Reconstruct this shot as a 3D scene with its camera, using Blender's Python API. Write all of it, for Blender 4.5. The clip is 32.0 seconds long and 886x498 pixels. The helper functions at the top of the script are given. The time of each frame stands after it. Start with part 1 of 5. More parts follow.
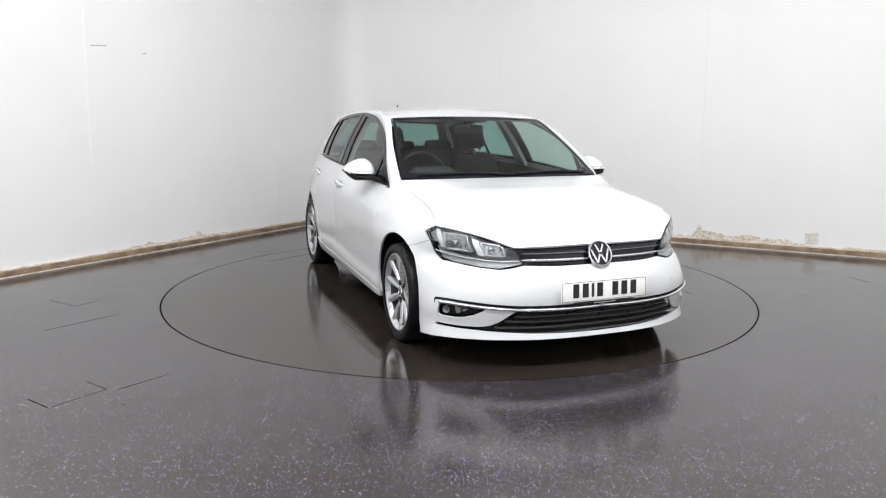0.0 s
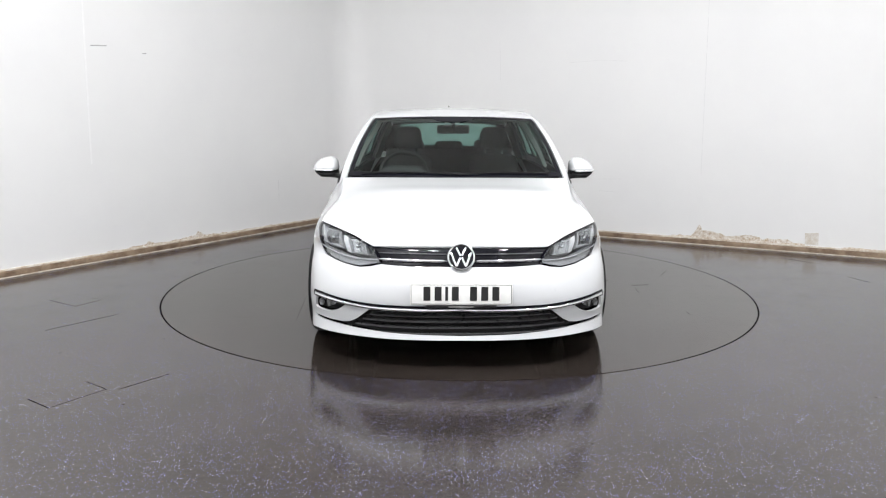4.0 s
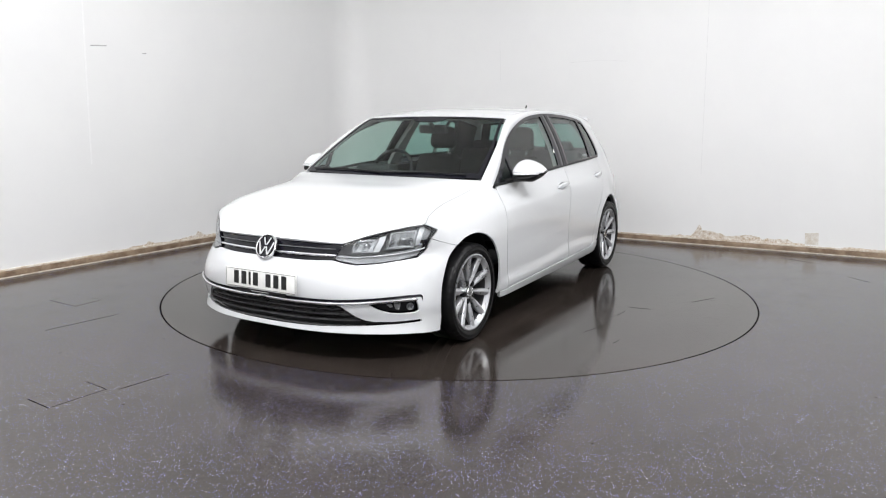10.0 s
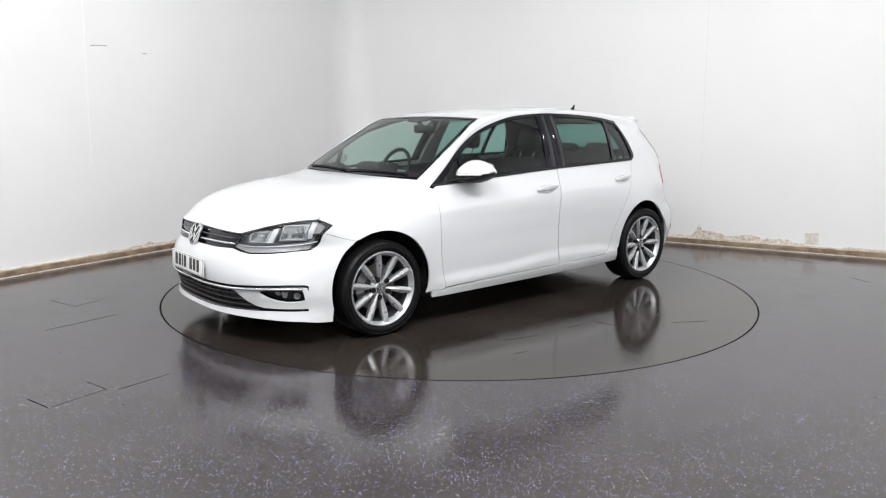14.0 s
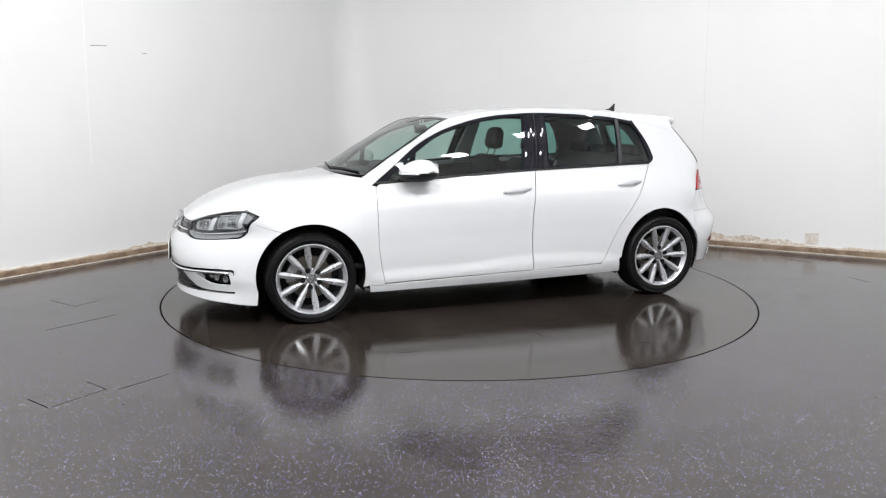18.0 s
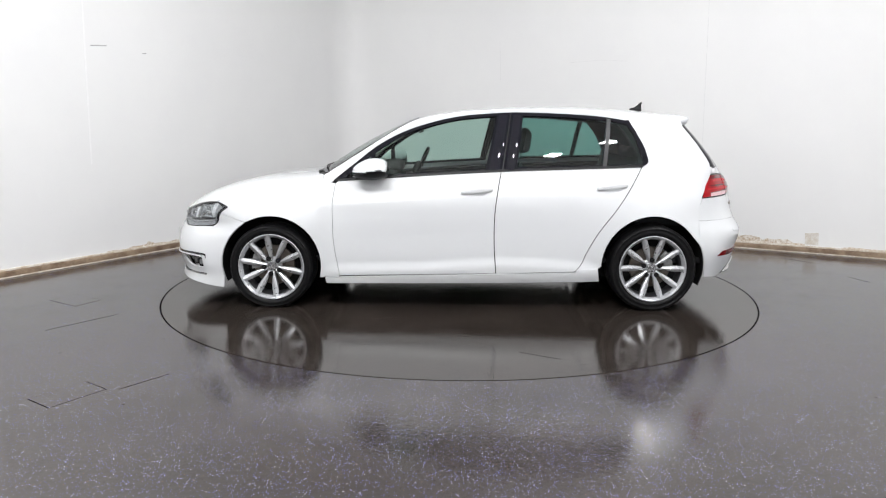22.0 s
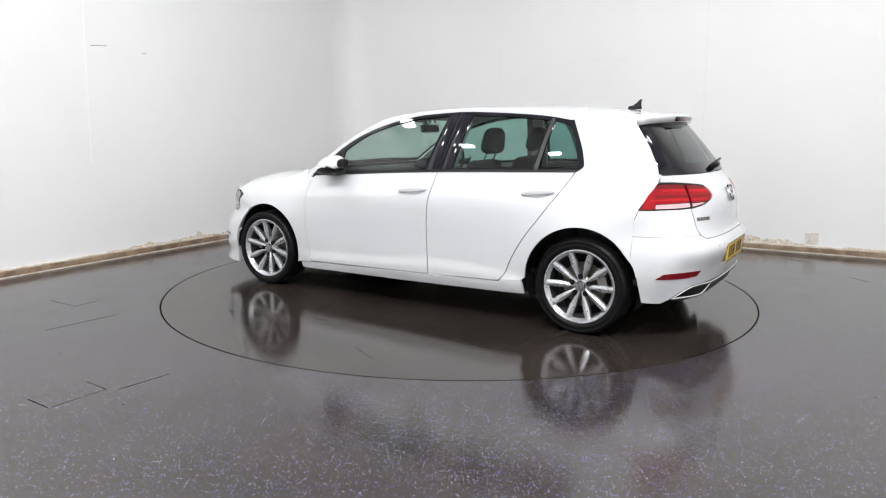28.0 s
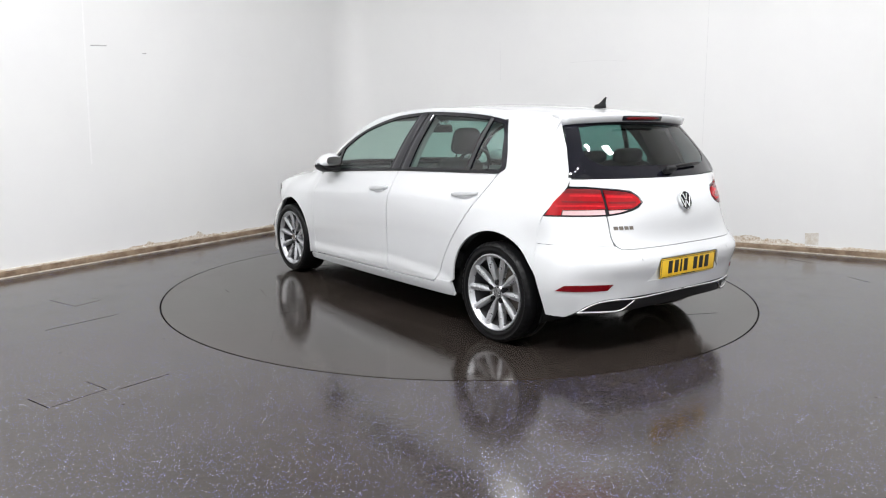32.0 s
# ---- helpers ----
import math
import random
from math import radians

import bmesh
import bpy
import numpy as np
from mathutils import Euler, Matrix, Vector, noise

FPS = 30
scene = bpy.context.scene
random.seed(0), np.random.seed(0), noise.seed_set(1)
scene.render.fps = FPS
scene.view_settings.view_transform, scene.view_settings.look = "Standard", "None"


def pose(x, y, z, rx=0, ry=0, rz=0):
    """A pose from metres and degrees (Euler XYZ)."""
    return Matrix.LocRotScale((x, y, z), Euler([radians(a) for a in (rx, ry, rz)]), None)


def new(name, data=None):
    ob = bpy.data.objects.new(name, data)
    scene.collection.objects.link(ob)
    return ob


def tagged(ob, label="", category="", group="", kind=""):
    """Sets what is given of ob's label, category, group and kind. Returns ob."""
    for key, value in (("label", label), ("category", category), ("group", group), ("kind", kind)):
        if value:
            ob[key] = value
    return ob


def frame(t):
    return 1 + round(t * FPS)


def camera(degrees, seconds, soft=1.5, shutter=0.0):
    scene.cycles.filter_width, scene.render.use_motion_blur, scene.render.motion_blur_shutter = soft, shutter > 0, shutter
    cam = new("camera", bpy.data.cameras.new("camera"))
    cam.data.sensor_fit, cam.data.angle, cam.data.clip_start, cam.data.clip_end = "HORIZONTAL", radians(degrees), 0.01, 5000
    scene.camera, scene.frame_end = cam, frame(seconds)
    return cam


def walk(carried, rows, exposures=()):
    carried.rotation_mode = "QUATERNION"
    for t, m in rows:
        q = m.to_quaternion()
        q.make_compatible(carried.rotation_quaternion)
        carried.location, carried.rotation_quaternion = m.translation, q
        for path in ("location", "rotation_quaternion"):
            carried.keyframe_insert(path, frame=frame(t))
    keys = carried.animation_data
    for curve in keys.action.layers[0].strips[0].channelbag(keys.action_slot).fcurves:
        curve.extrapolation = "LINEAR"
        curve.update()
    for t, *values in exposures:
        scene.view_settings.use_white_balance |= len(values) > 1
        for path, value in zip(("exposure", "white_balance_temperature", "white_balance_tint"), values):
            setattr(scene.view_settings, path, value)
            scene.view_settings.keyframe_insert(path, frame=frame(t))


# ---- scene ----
# The room is a photo booth with a turntable: its centre is the origin. The car is built in its own
# space (x forward, y to its left, z up, origin on the floor midway between the axles).

# ---- camera ----
cam = camera(62.26, 32.0, soft=1.15)
EYE = Vector((0.0, -5.774, 1.287))
VIEW = Matrix.Translation(EYE) @ pose(0, 0, 0, 0, 0, 1.152) @ pose(0, 0, 0, 90 - 9.815) @ pose(0, 0, 0, 0, 0, 0.268)
walk(cam, [(0.0, VIEW), (32.0, VIEW)])

# ---- world and light ----
CEILING = 4.6
CORNER = Vector((-1.430, 4.160))
ALONG_L = Vector((-1.548, -2.738)).normalized()      # from the corner along the left wall
ALONG_R = Vector((1.733, -0.893)).normalized()       # from the corner along the right wall
scene.view_settings.exposure = 0.0
world = bpy.data.worlds.new("world")
scene.world = world
world.use_nodes = True
world.node_tree.nodes["Background"].inputs[0].default_value = (1.0, 1.0, 1.0, 1.0)
world.node_tree.nodes["Background"].inputs[1].default_value = 0.02
LIGHT_POWER = 52.0
# place of each panel and its share of the power
# (-2.6, -3.6), (-1.9, 0) and (1.6, 0) are added fill without a known source
LIGHT_PLACES = [(-1.16, -4.85, 1.65), (-0.45, -4.8, 1.65), (1.44, -4.15, 1.45), (2.32, -3.3, 1.15), (2.8, -1.75, 0.72), (3.65, -1.0, 0.45), (-3.45, -0.3, 0.32), (-3.45, -1.85, 0.55), (-2.6, -3.6, 1.2), (-1.9, 0.0, 0.60), (1.6, 0.0, 0.42)]


# ---- materials ----
def nodes_of(name):
    m = bpy.data.materials.new(name)
    m.use_nodes = True
    t = m.node_tree
    return m, t, t.nodes["Principled BSDF"]


def link(t, a, b):
    t.links.new(a, b)


def grain(t, scale, detail=4.0, rough=0.6, space="Object"):
    co = t.nodes.new("ShaderNodeTexCoord")
    n = t.nodes.new("ShaderNodeTexNoise")
    n.inputs["Scale"].default_value, n.inputs["Detail"].default_value, n.inputs["Roughness"].default_value = scale, detail, rough
    link(t, co.outputs[space], n.inputs["Vector"])
    return n


def ramp(t, source, stops):
    r = t.nodes.new("ShaderNodeValToRGB")
    while len(r.color_ramp.elements) < len(stops):
        r.color_ramp.elements.new(0.5)
    for e, (p, c) in zip(r.color_ramp.elements, stops):
        e.position = p
        e.color = (*c, 1.0) if len(c) == 3 else c
    link(t, source, r.inputs[0])
    return r


def spread(t, source, lo, hi, a=0.3, b=0.7):
    r = t.nodes.new("ShaderNodeMapRange")
    r.inputs[1].default_value, r.inputs[2].default_value = a, b
    r.inputs[3].default_value, r.inputs[4].default_value = lo, hi
    link(t, source, r.inputs[0])
    return r


def bump(t, source, strength, distance, bsdf):
    b = t.nodes.new("ShaderNodeBump")
    b.inputs["Strength"].default_value, b.inputs["Distance"].default_value = strength, distance
    link(t, source, b.inputs["Height"])
    link(t, b.outputs[0], bsdf.inputs["Normal"])


def mat_simple(name, colour, rough=0.5, metal=0.0, coat=0.0, vary=0.08, scale=40.0, relief=0.0, spec=0.5):
    """A plain surface with fine grain in colour and gloss."""
    m, t, b = nodes_of(name)
    n = grain(t, scale)
    lo = [max(0.0, c * (1 - vary)) for c in colour]
    hi = [min(1.0, c * (1 + vary)) for c in colour]
    r = ramp(t, n.outputs["Fac"], [(0.3, lo), (0.7, hi)])
    link(t, r.outputs[0], b.inputs["Base Color"])
    s = spread(t, n.outputs["Fac"], max(0.02, rough * 0.85), min(1.0, rough * 1.15))
    link(t, s.outputs[0], b.inputs["Roughness"])
    b.inputs["Metallic"].default_value = metal
    b.inputs["Coat Weight"].default_value = coat
    b.inputs["Coat Roughness"].default_value = 0.03
    b.inputs["Specular IOR Level"].default_value = spec
    if relief:
        bump(t, n.outputs["Fac"], 0.4, relief, b)
    return m


def mat_paint():
    m, t, b = nodes_of("white_car_paint")
    n = grain(t, 900.0, 2.0)
    r = ramp(t, n.outputs["Fac"], [(0.3, (0.605, 0.617, 0.632)), (0.7, (0.635, 0.647, 0.662))])
    link(t, r.outputs[0], b.inputs["Base Color"])
    b.inputs["Roughness"].default_value = 0.38
    b.inputs["Coat Weight"].default_value = 1.0
    b.inputs["Coat Roughness"].default_value = 0.02
    peel = grain(t, 260.0, 1.0)
    c = t.nodes.new("ShaderNodeBump")
    c.inputs["Strength"].default_value, c.inputs["Distance"].default_value = 0.05, 0.0004
    link(t, peel.outputs["Fac"], c.inputs["Height"])
    link(t, c.outputs[0], b.inputs["Coat Normal"])
    return m


def mat_glass(name, tint, gloss_rough=0.01, ior=1.5):
    """A tinted pane: clear transmission with Fresnel gloss over it."""
    m, t, b = nodes_of(name)
    t.nodes.remove(b)
    out = t.nodes["Material Output"]
    clear = t.nodes.new("ShaderNodeBsdfTransparent")
    clear.inputs[0].default_value = (*tint, 1)
    gloss = t.nodes.new("ShaderNodeBsdfGlossy")
    gloss.inputs["Roughness"].default_value = gloss_rough
    face = t.nodes.new("ShaderNodeLayerWeight")
    face.inputs["Blend"].default_value = 0.5
    power = t.nodes.new("ShaderNodeMath")
    power.operation = "POWER"
    power.inputs[1].default_value = 5.0
    link(t, face.outputs["Facing"], power.inputs[0])
    fres = spread(t, power.outputs[0], ((ior - 1) / (ior + 1)) ** 2 * 1.7, 1.0, 0.0, 1.0)
    mix = t.nodes.new("ShaderNodeMixShader")
    link(t, fres.outputs[0], mix.inputs[0])
    link(t, clear.outputs[0], mix.inputs[1])
    link(t, gloss.outputs[0], mix.inputs[2])
    link(t, mix.outputs[0], out.inputs[0])
    return m


def mat_floor(name, base, flakes, rough):
    """Dark glossy safety vinyl: worn gloss at two scales, and blue-white flakes."""
    m, t, b = nodes_of(name)
    co = t.nodes.new("ShaderNodeTexCoord")
    big = grain(t, 1.3, 5.0, 0.65)
    fine = grain(t, 44.0 if flakes else 30.0, 4.0)
    r = ramp(t, big.outputs["Fac"], [(0.28, [c * 0.70 for c in base]), (0.72, [c * 1.30 for c in base])])
    colour = r.outputs[0]
    if flakes:
        for scale, size, tint, seed in ((84.0, 0.165, (0.46, 0.50, 0.90), 0.0), (115.0, 0.20, (0.17, 0.19, 0.52), 3.1), (52.0, 0.095, (0.82, 0.84, 0.95), 7.7), (66.0, 0.11, (0.26, 0.17, 0.12), 5.3)):
            shift = t.nodes.new("ShaderNodeMapping")
            shift.inputs["Location"].default_value = (seed, seed * 0.7, 0.31)
            link(t, co.outputs["Object"], shift.inputs[0])
            v = t.nodes.new("ShaderNodeTexVoronoi")
            v.inputs["Scale"].default_value = scale
            link(t, shift.outputs[0], v.inputs["Vector"])
            dot = t.nodes.new("ShaderNodeMath")
            dot.operation = "LESS_THAN"
            dot.inputs[1].default_value = size
            link(t, v.outputs["Distance"], dot.inputs[0])
            some = t.nodes.new("ShaderNodeSeparateColor")
            link(t, v.outputs["Color"], some.inputs[0])
            pick = t.nodes.new("ShaderNodeMath")
            pick.operation = "GREATER_THAN"
            pick.inputs[1].default_value = 0.6
            link(t, some.outputs[0], pick.inputs[0])
            both = t.nodes.new("ShaderNodeMath")
            both.operation = "MULTIPLY"
            link(t, dot.outputs[0], both.inputs[0])
            link(t, pick.outputs[0], both.inputs[1])
            mix = t.nodes.new("ShaderNodeMix")
            mix.data_type = "RGBA"
            link(t, both.outputs[0], mix.inputs[0])
            link(t, colour, mix.inputs[6])
            mix.inputs[7].default_value = (*tint, 1)
            colour = mix.outputs[2]
    link(t, colour, b.inputs["Base Color"])
    smear = grain(t, 4.5, 6.0, 0.7)
    mixed = t.nodes.new("ShaderNodeMath")
    mixed.operation = "MULTIPLY"
    link(t, big.outputs["Fac"], mixed.inputs[0])
    link(t, smear.outputs["Fac"], mixed.inputs[1])
    s = spread(t, mixed.outputs[0], rough * 0.55, rough * 1.6, 0.14, 0.38)
    link(t, s.outputs[0], b.inputs["Roughness"])
    b.inputs["Specular IOR Level"].default_value = 0.5
    bump(t, fine.outputs["Fac"], 0.2 if flakes else 0.17, 0.003, b)
    return m


def mat_wall():
    m, t, b = nodes_of("white_painted_wall")
    big = grain(t, 0.9, 4.0, 0.6)
    fine = grain(t, 90.0, 3.0)
    r = ramp(t, big.outputs["Fac"], [(0.3, (0.80, 0.80, 0.80)), (0.7, (0.835, 0.835, 0.83))])
    link(t, r.outputs[0], b.inputs["Base Color"])
    b.inputs["Roughness"].default_value = 0.55
    bump(t, fine.outputs["Fac"], 0.15, 0.002, b)
    return m


def mat_stained(name, light, dark, scale=9.0):
    m, t, b = nodes_of(name)
    n = grain(t, scale, 6.0, 0.7)
    r = ramp(t, n.outputs["Fac"], [(0.36, dark), (0.62, light)])
    link(t, r.outputs[0], b.inputs["Base Color"])
    b.inputs["Roughness"].default_value = 0.6
    bump(t, n.outputs["Fac"], 0.4, 0.004, b)
    return m


def mat_glow(name, colour, strength):
    m, t, b = nodes_of(name)
    b.inputs["Base Color"].default_value = (*colour, 1)
    b.inputs["Emission Color"].default_value = (*colour, 1)
    b.inputs["Emission Strength"].default_value = strength
    return m


PAINT = mat_paint()
BLACK_GLOSS = mat_simple("gloss_black_trim", (0.006, 0.006, 0.010), 0.04, vary=0.1, spec=0.34)
PILLAR = mat_simple("gloss_black_pillar", (0.006, 0.006, 0.011), 0.03, vary=0.1, spec=0.5)
BLACK = mat_simple("black_plastic", (0.012, 0.012, 0.013), 0.42, vary=0.2, scale=300, relief=0.0004, spec=0.18)
UNDER = mat_simple("dark_underbody", (0.013, 0.013, 0.013), 0.9, vary=0.3, spec=0.1)
RUBBER = mat_simple("tyre_rubber", (0.0055, 0.0055, 0.006), 0.36, spec=0.15, vary=0.2, scale=120, relief=0.0006)
ALLOY = mat_simple("silver_alloy", (0.52, 0.53, 0.55), 0.30, 0.75, 0.3, vary=0.05)
# Darker copy of the alloy: shade inside the rim is in the colour.
ALLOY_SHADE = mat_simple("rim_barrel_with_shade", (0.07, 0.07, 0.075), 0.5, 0.5, vary=0.1)
STEEL = mat_simple("brake_steel", (0.16, 0.14, 0.12), 0.45, 0.7, vary=0.2, scale=60)
CALIPER = mat_simple("brake_caliper_metal", (0.30, 0.30, 0.30), 0.5, 0.4, vary=0.2, scale=60)
CHROME = mat_simple("chrome", (0.78, 0.79, 0.80), 0.08, 1.0, vary=0.02)
BOWL = mat_simple("reflector_bowl", (0.42, 0.43, 0.44), 0.14, 0.9, vary=0.25, scale=70)
REFLECTOR = mat_simple("lamp_reflector", (0.82, 0.83, 0.84), 0.3, 0.55, vary=0.05)
LAMP_DARK = mat_simple("dark_lamp_housing", (0.085, 0.085, 0.09), 0.3, 0.1, vary=0.15)
LAMP_BRIGHT = mat_simple("bright_lamp_trim", (0.55, 0.56, 0.58), 0.2, 0.5, vary=0.03)
LAMP_GREY = mat_simple("lamp_housing", (0.25, 0.255, 0.265), 0.3, 0.1, vary=0.1)
SLAT = mat_simple("satin_black_slat", (0.055, 0.055, 0.058), 0.3, vary=0.15)
TRIM_GREY = mat_simple("grey_trim", (0.10, 0.10, 0.105), 0.35, vary=0.1)
DIVIDER = mat_simple("dark_grey_divider", (0.035, 0.036, 0.038), 0.4, vary=0.1, spec=0.3)
LAMP_PALE = mat_simple("lamp_light_guide", (0.72, 0.73, 0.75), 0.25, 0.2, vary=0.05)
CLOTH = mat_simple("dark_seat_cloth", (0.011, 0.011, 0.012), 0.9, vary=0.35, scale=220, relief=0.001)
DASH = mat_simple("dark_dashboard", (0.014, 0.0145, 0.016), 0.7, vary=0.2, scale=260, relief=0.0005)
LINER = mat_simple("pale_headliner", (0.34, 0.34, 0.33), 0.9, vary=0.08, scale=200)
PLATE_WHITE = mat_simple("white_plate", (0.80, 0.80, 0.78), 0.35, vary=0.03)
PLATE_YELLOW = mat_simple("yellow_plate", (0.80, 0.50, 0.03), 0.35, vary=0.04)
INK = mat_simple("plate_ink", (0.012, 0.012, 0.012), 0.4, vary=0.1)
RED_LENS = mat_simple("red_lamp_lens", (0.33, 0.003, 0.007), 0.16, 0.0, 0.0, vary=0.12, scale=25, spec=0.24)
RED_DEEP = mat_simple("deep_red_lens", (0.15, 0.002, 0.005), 0.14, 0.0, 0.15, vary=0.15, scale=25, spec=0.35)
RED_BRIGHT = mat_simple("bright_red_light_bar", (0.52, 0.010, 0.018), 0.16, 0.0, 0.0, vary=0.18, scale=90, spec=0.24)
PALE_LENS = mat_simple("clear_lamp_lens", (0.66, 0.42, 0.43), 0.12, 0.0, 0.3, vary=0.1, scale=60)
GLASS = mat_glass("tinted_car_glass", (0.66, 0.80, 0.75))
GLASS_REAR = mat_glass("dark_tinted_rear_glass", (0.37, 0.575, 0.535))
GLASS_BACK = mat_glass("dark_rear_screen", (0.27, 0.43, 0.40))
CLEAR = mat_glass("clear_lamp_cover", (0.93, 0.95, 0.96))
MIRROR = mat_simple("mirror_glass", (0.9, 0.9, 0.9), 0.02, 1.0, vary=0.0)
FLOOR = mat_floor("speckled_safety_floor", (0.031, 0.0255, 0.0225), True, 0.12)
DISC = mat_floor("turntable_vinyl", (0.027, 0.0215, 0.0185), False, 0.105)
GAP = mat_simple("dark_gap", (0.006, 0.006, 0.006), 0.8)
WALL = mat_wall()
CEIL = mat_simple("white_ceiling", (0.86, 0.86, 0.85), 0.8, vary=0.04, scale=3)
SKIRT = mat_stained("stained_wood_skirting", (0.34, 0.25, 0.17), (0.15, 0.095, 0.06), 7.0)
SKIRT_PALE = mat_stained("worn_white_edge", (0.72, 0.68, 0.62), (0.46, 0.36, 0.27), 11.0)
PLATE_OLD = mat_stained("old_white_plastic", (0.78, 0.77, 0.74), (0.60, 0.54, 0.46), 14.0)
PLASTER = mat_stained("flaking_plaster", (0.78, 0.75, 0.70), (0.42, 0.31, 0.20), 38.0)
SCUFF = mat_simple("grey_scuff", (0.42, 0.42, 0.41), 0.7, vary=0.2)
SEAM = mat_simple("wall_joint", (0.765, 0.765, 0.765), 0.7, vary=0.1)
SEAM_PALE = mat_simple("filled_wall_joint", (0.86, 0.86, 0.86), 0.5, vary=0.03)
SCRATCH = mat_simple("floor_scratch", (0.040, 0.034, 0.030), 0.16, vary=0.3)
LED = mat_glow("led_panel", (1.0, 0.99, 0.985), 14.0)


# ---- mesh helpers ----
def mesh_of(name, verts, faces, normals=None):
    me = bpy.data.meshes.new(name)
    me.from_pydata([tuple(v) for v in verts], [], faces)
    me.polygons.foreach_set("use_smooth", [True] * len(me.polygons))
    me.update()
    if normals is not None:
        me.normals_split_custom_set_from_vertices([tuple(n) for n in normals])
    return me


def part(name, data, material, parent, label="", at=None):
    """One mesh object under a thing or under a part; data is a bmesh or a mesh."""
    if isinstance(data, bmesh.types.BMesh):
        me = bpy.data.meshes.new(name)
        data.to_mesh(me)
        data.free()
        data = me
    if not data.materials:
        data.materials.append(material)
    ob = new(name, data)
    ob.parent = parent
    if at is not None:
        ob.matrix_basis = at
    if label:
        ob["label"] = label
    return ob


def herm(xk, yk, x):
    """Smooth curve through keys (Hermite, finite-difference slopes), for arrays."""
    xk, yk, x = np.asarray(xk, float), np.asarray(yk, float), np.asarray(x, float)
    d = np.diff(yk) / np.diff(xk)
    h = np.diff(xk)
    m = np.empty_like(yk)
    m[0], m[-1] = d[0], d[-1]
    m[1:-1] = (d[:-1] * h[1:] + d[1:] * h[:-1]) / (h[1:] + h[:-1])
    i = np.clip(np.searchsorted(xk, x) - 1, 0, len(xk) - 2)
    t = (x - xk[i]) / h[i]
    low, high = t < 0, t > 1
    tc = np.clip(t, 0, 1)
    y = (2 * tc**3 - 3 * tc**2 + 1) * yk[i] + (tc**3 - 2 * tc**2 + tc) * h[i] * m[i] + (-2 * tc**3 + 3 * tc**2) * yk[i + 1] + (tc**3 - tc**2) * h[i] * m[i + 1]
    y = y + np.where(low, t * h[i] * m[0], 0) + np.where(high, (t - 1) * h[i] * m[-1], 0)
    return y


def curve(*keys):
    """A smooth function through keys, read from a fine table."""
    xk, yk = zip(*sorted(keys))
    lo, span = xk[0] - 0.4, xk[-1] - xk[0] + 0.8
    table = herm(xk, yk, np.linspace(lo, lo + span, 1201)).tolist()

    def fn(x):
        i = min(max((x - lo) / span * 1200, 0.0), 1199.999)
        k = int(i)
        return table[k] + (table[k + 1] - table[k]) * (i - k)
    return fn


def smooth_line(points, n=6):
    """A smooth open line through 2D points."""
    p = np.array(points, float)
    s = np.concatenate([[0], np.cumsum(np.linalg.norm(np.diff(p, axis=0), axis=1))])
    t = np.concatenate([np.linspace(a, b, n, endpoint=False) for a, b in zip(s[:-1], s[1:])] + [[s[-1]]])
    return [(float(a), float(b)) for a, b in zip(herm(s, p[:, 0], t), herm(s, p[:, 1], t))]


def arc(cx, cz, r, a0, a1, n=24, squash=1.0):
    return [(cx + r * math.cos(radians(a0 + (a1 - a0) * i / n)), cz + squash * r * math.sin(radians(a0 + (a1 - a0) * i / n))) for i in range(n + 1)]


def inside(poly, pts):
    poly, pts = np.asarray(poly), np.asarray(pts)
    x, y = pts[:, 0], pts[:, 1]
    res = np.zeros(len(pts), bool)
    j = len(poly) - 1
    for i in range(len(poly)):
        xi, yi, xj, yj = *poly[i], *poly[j]
        if yi != yj:
            res ^= ((yi > y) != (yj > y)) & (x < (xj - xi) * (y - yi) / (yj - yi) + xi)
        j = i
    return res


def dense(poly, step):
    out = []
    for (a, b), (c, d) in zip(poly, poly[1:] + poly[:1]):
        n = max(1, int(math.ceil(math.hypot(c - a, d - b) / step)))
        out += [(a + (c - a) * i / n, b + (d - b) * i / n) for i in range(n)]
    return out


def flat_mesh(outer, holes, step):
    """Triangles of a 2D outline with holes, with points inside it."""
    from_loops = [dense(list(outer), step)] + [dense(list(h), step) for h in holes]
    pts, edges = [], []
    for loop in from_loops:
        k = len(pts)
        pts += loop
        edges += [(k + i, k + (i + 1) % len(loop)) for i in range(len(loop))]
    a = np.array(pts)
    lo, hi = a.min(0), a.max(0)
    gx, gy = np.meshgrid(np.arange(lo[0] + step / 2, hi[0], step), np.arange(lo[1] + step / 2, hi[1], step))
    g = np.stack([gx.ravel(), gy.ravel()], 1)
    if len(g):
        ok = inside(from_loops[0], g)
        for h in from_loops[1:]:
            ok &= ~inside(h, g)
        g = g[ok]
    if len(g):
        far = np.min(((g[:, None, :] - a[None]) ** 2).sum(2), 1) > (0.45 * step) ** 2
        pts += [tuple(q) for q in g[far]]
    from mathutils.geometry import delaunay_2d_cdt
    v, e, f, *_ = delaunay_2d_cdt([Vector(q) for q in pts], edges, [], 0, 1e-6)
    v = np.array([tuple(q) for q in v])
    c = np.array([v[list(t)].mean(0) for t in f])
    keep = inside(from_loops[0], c)
    for h in from_loops[1:]:
        keep &= ~inside(h, c)
    f = [tuple(t) for t, k in zip(f, keep) if k]
    return v, f


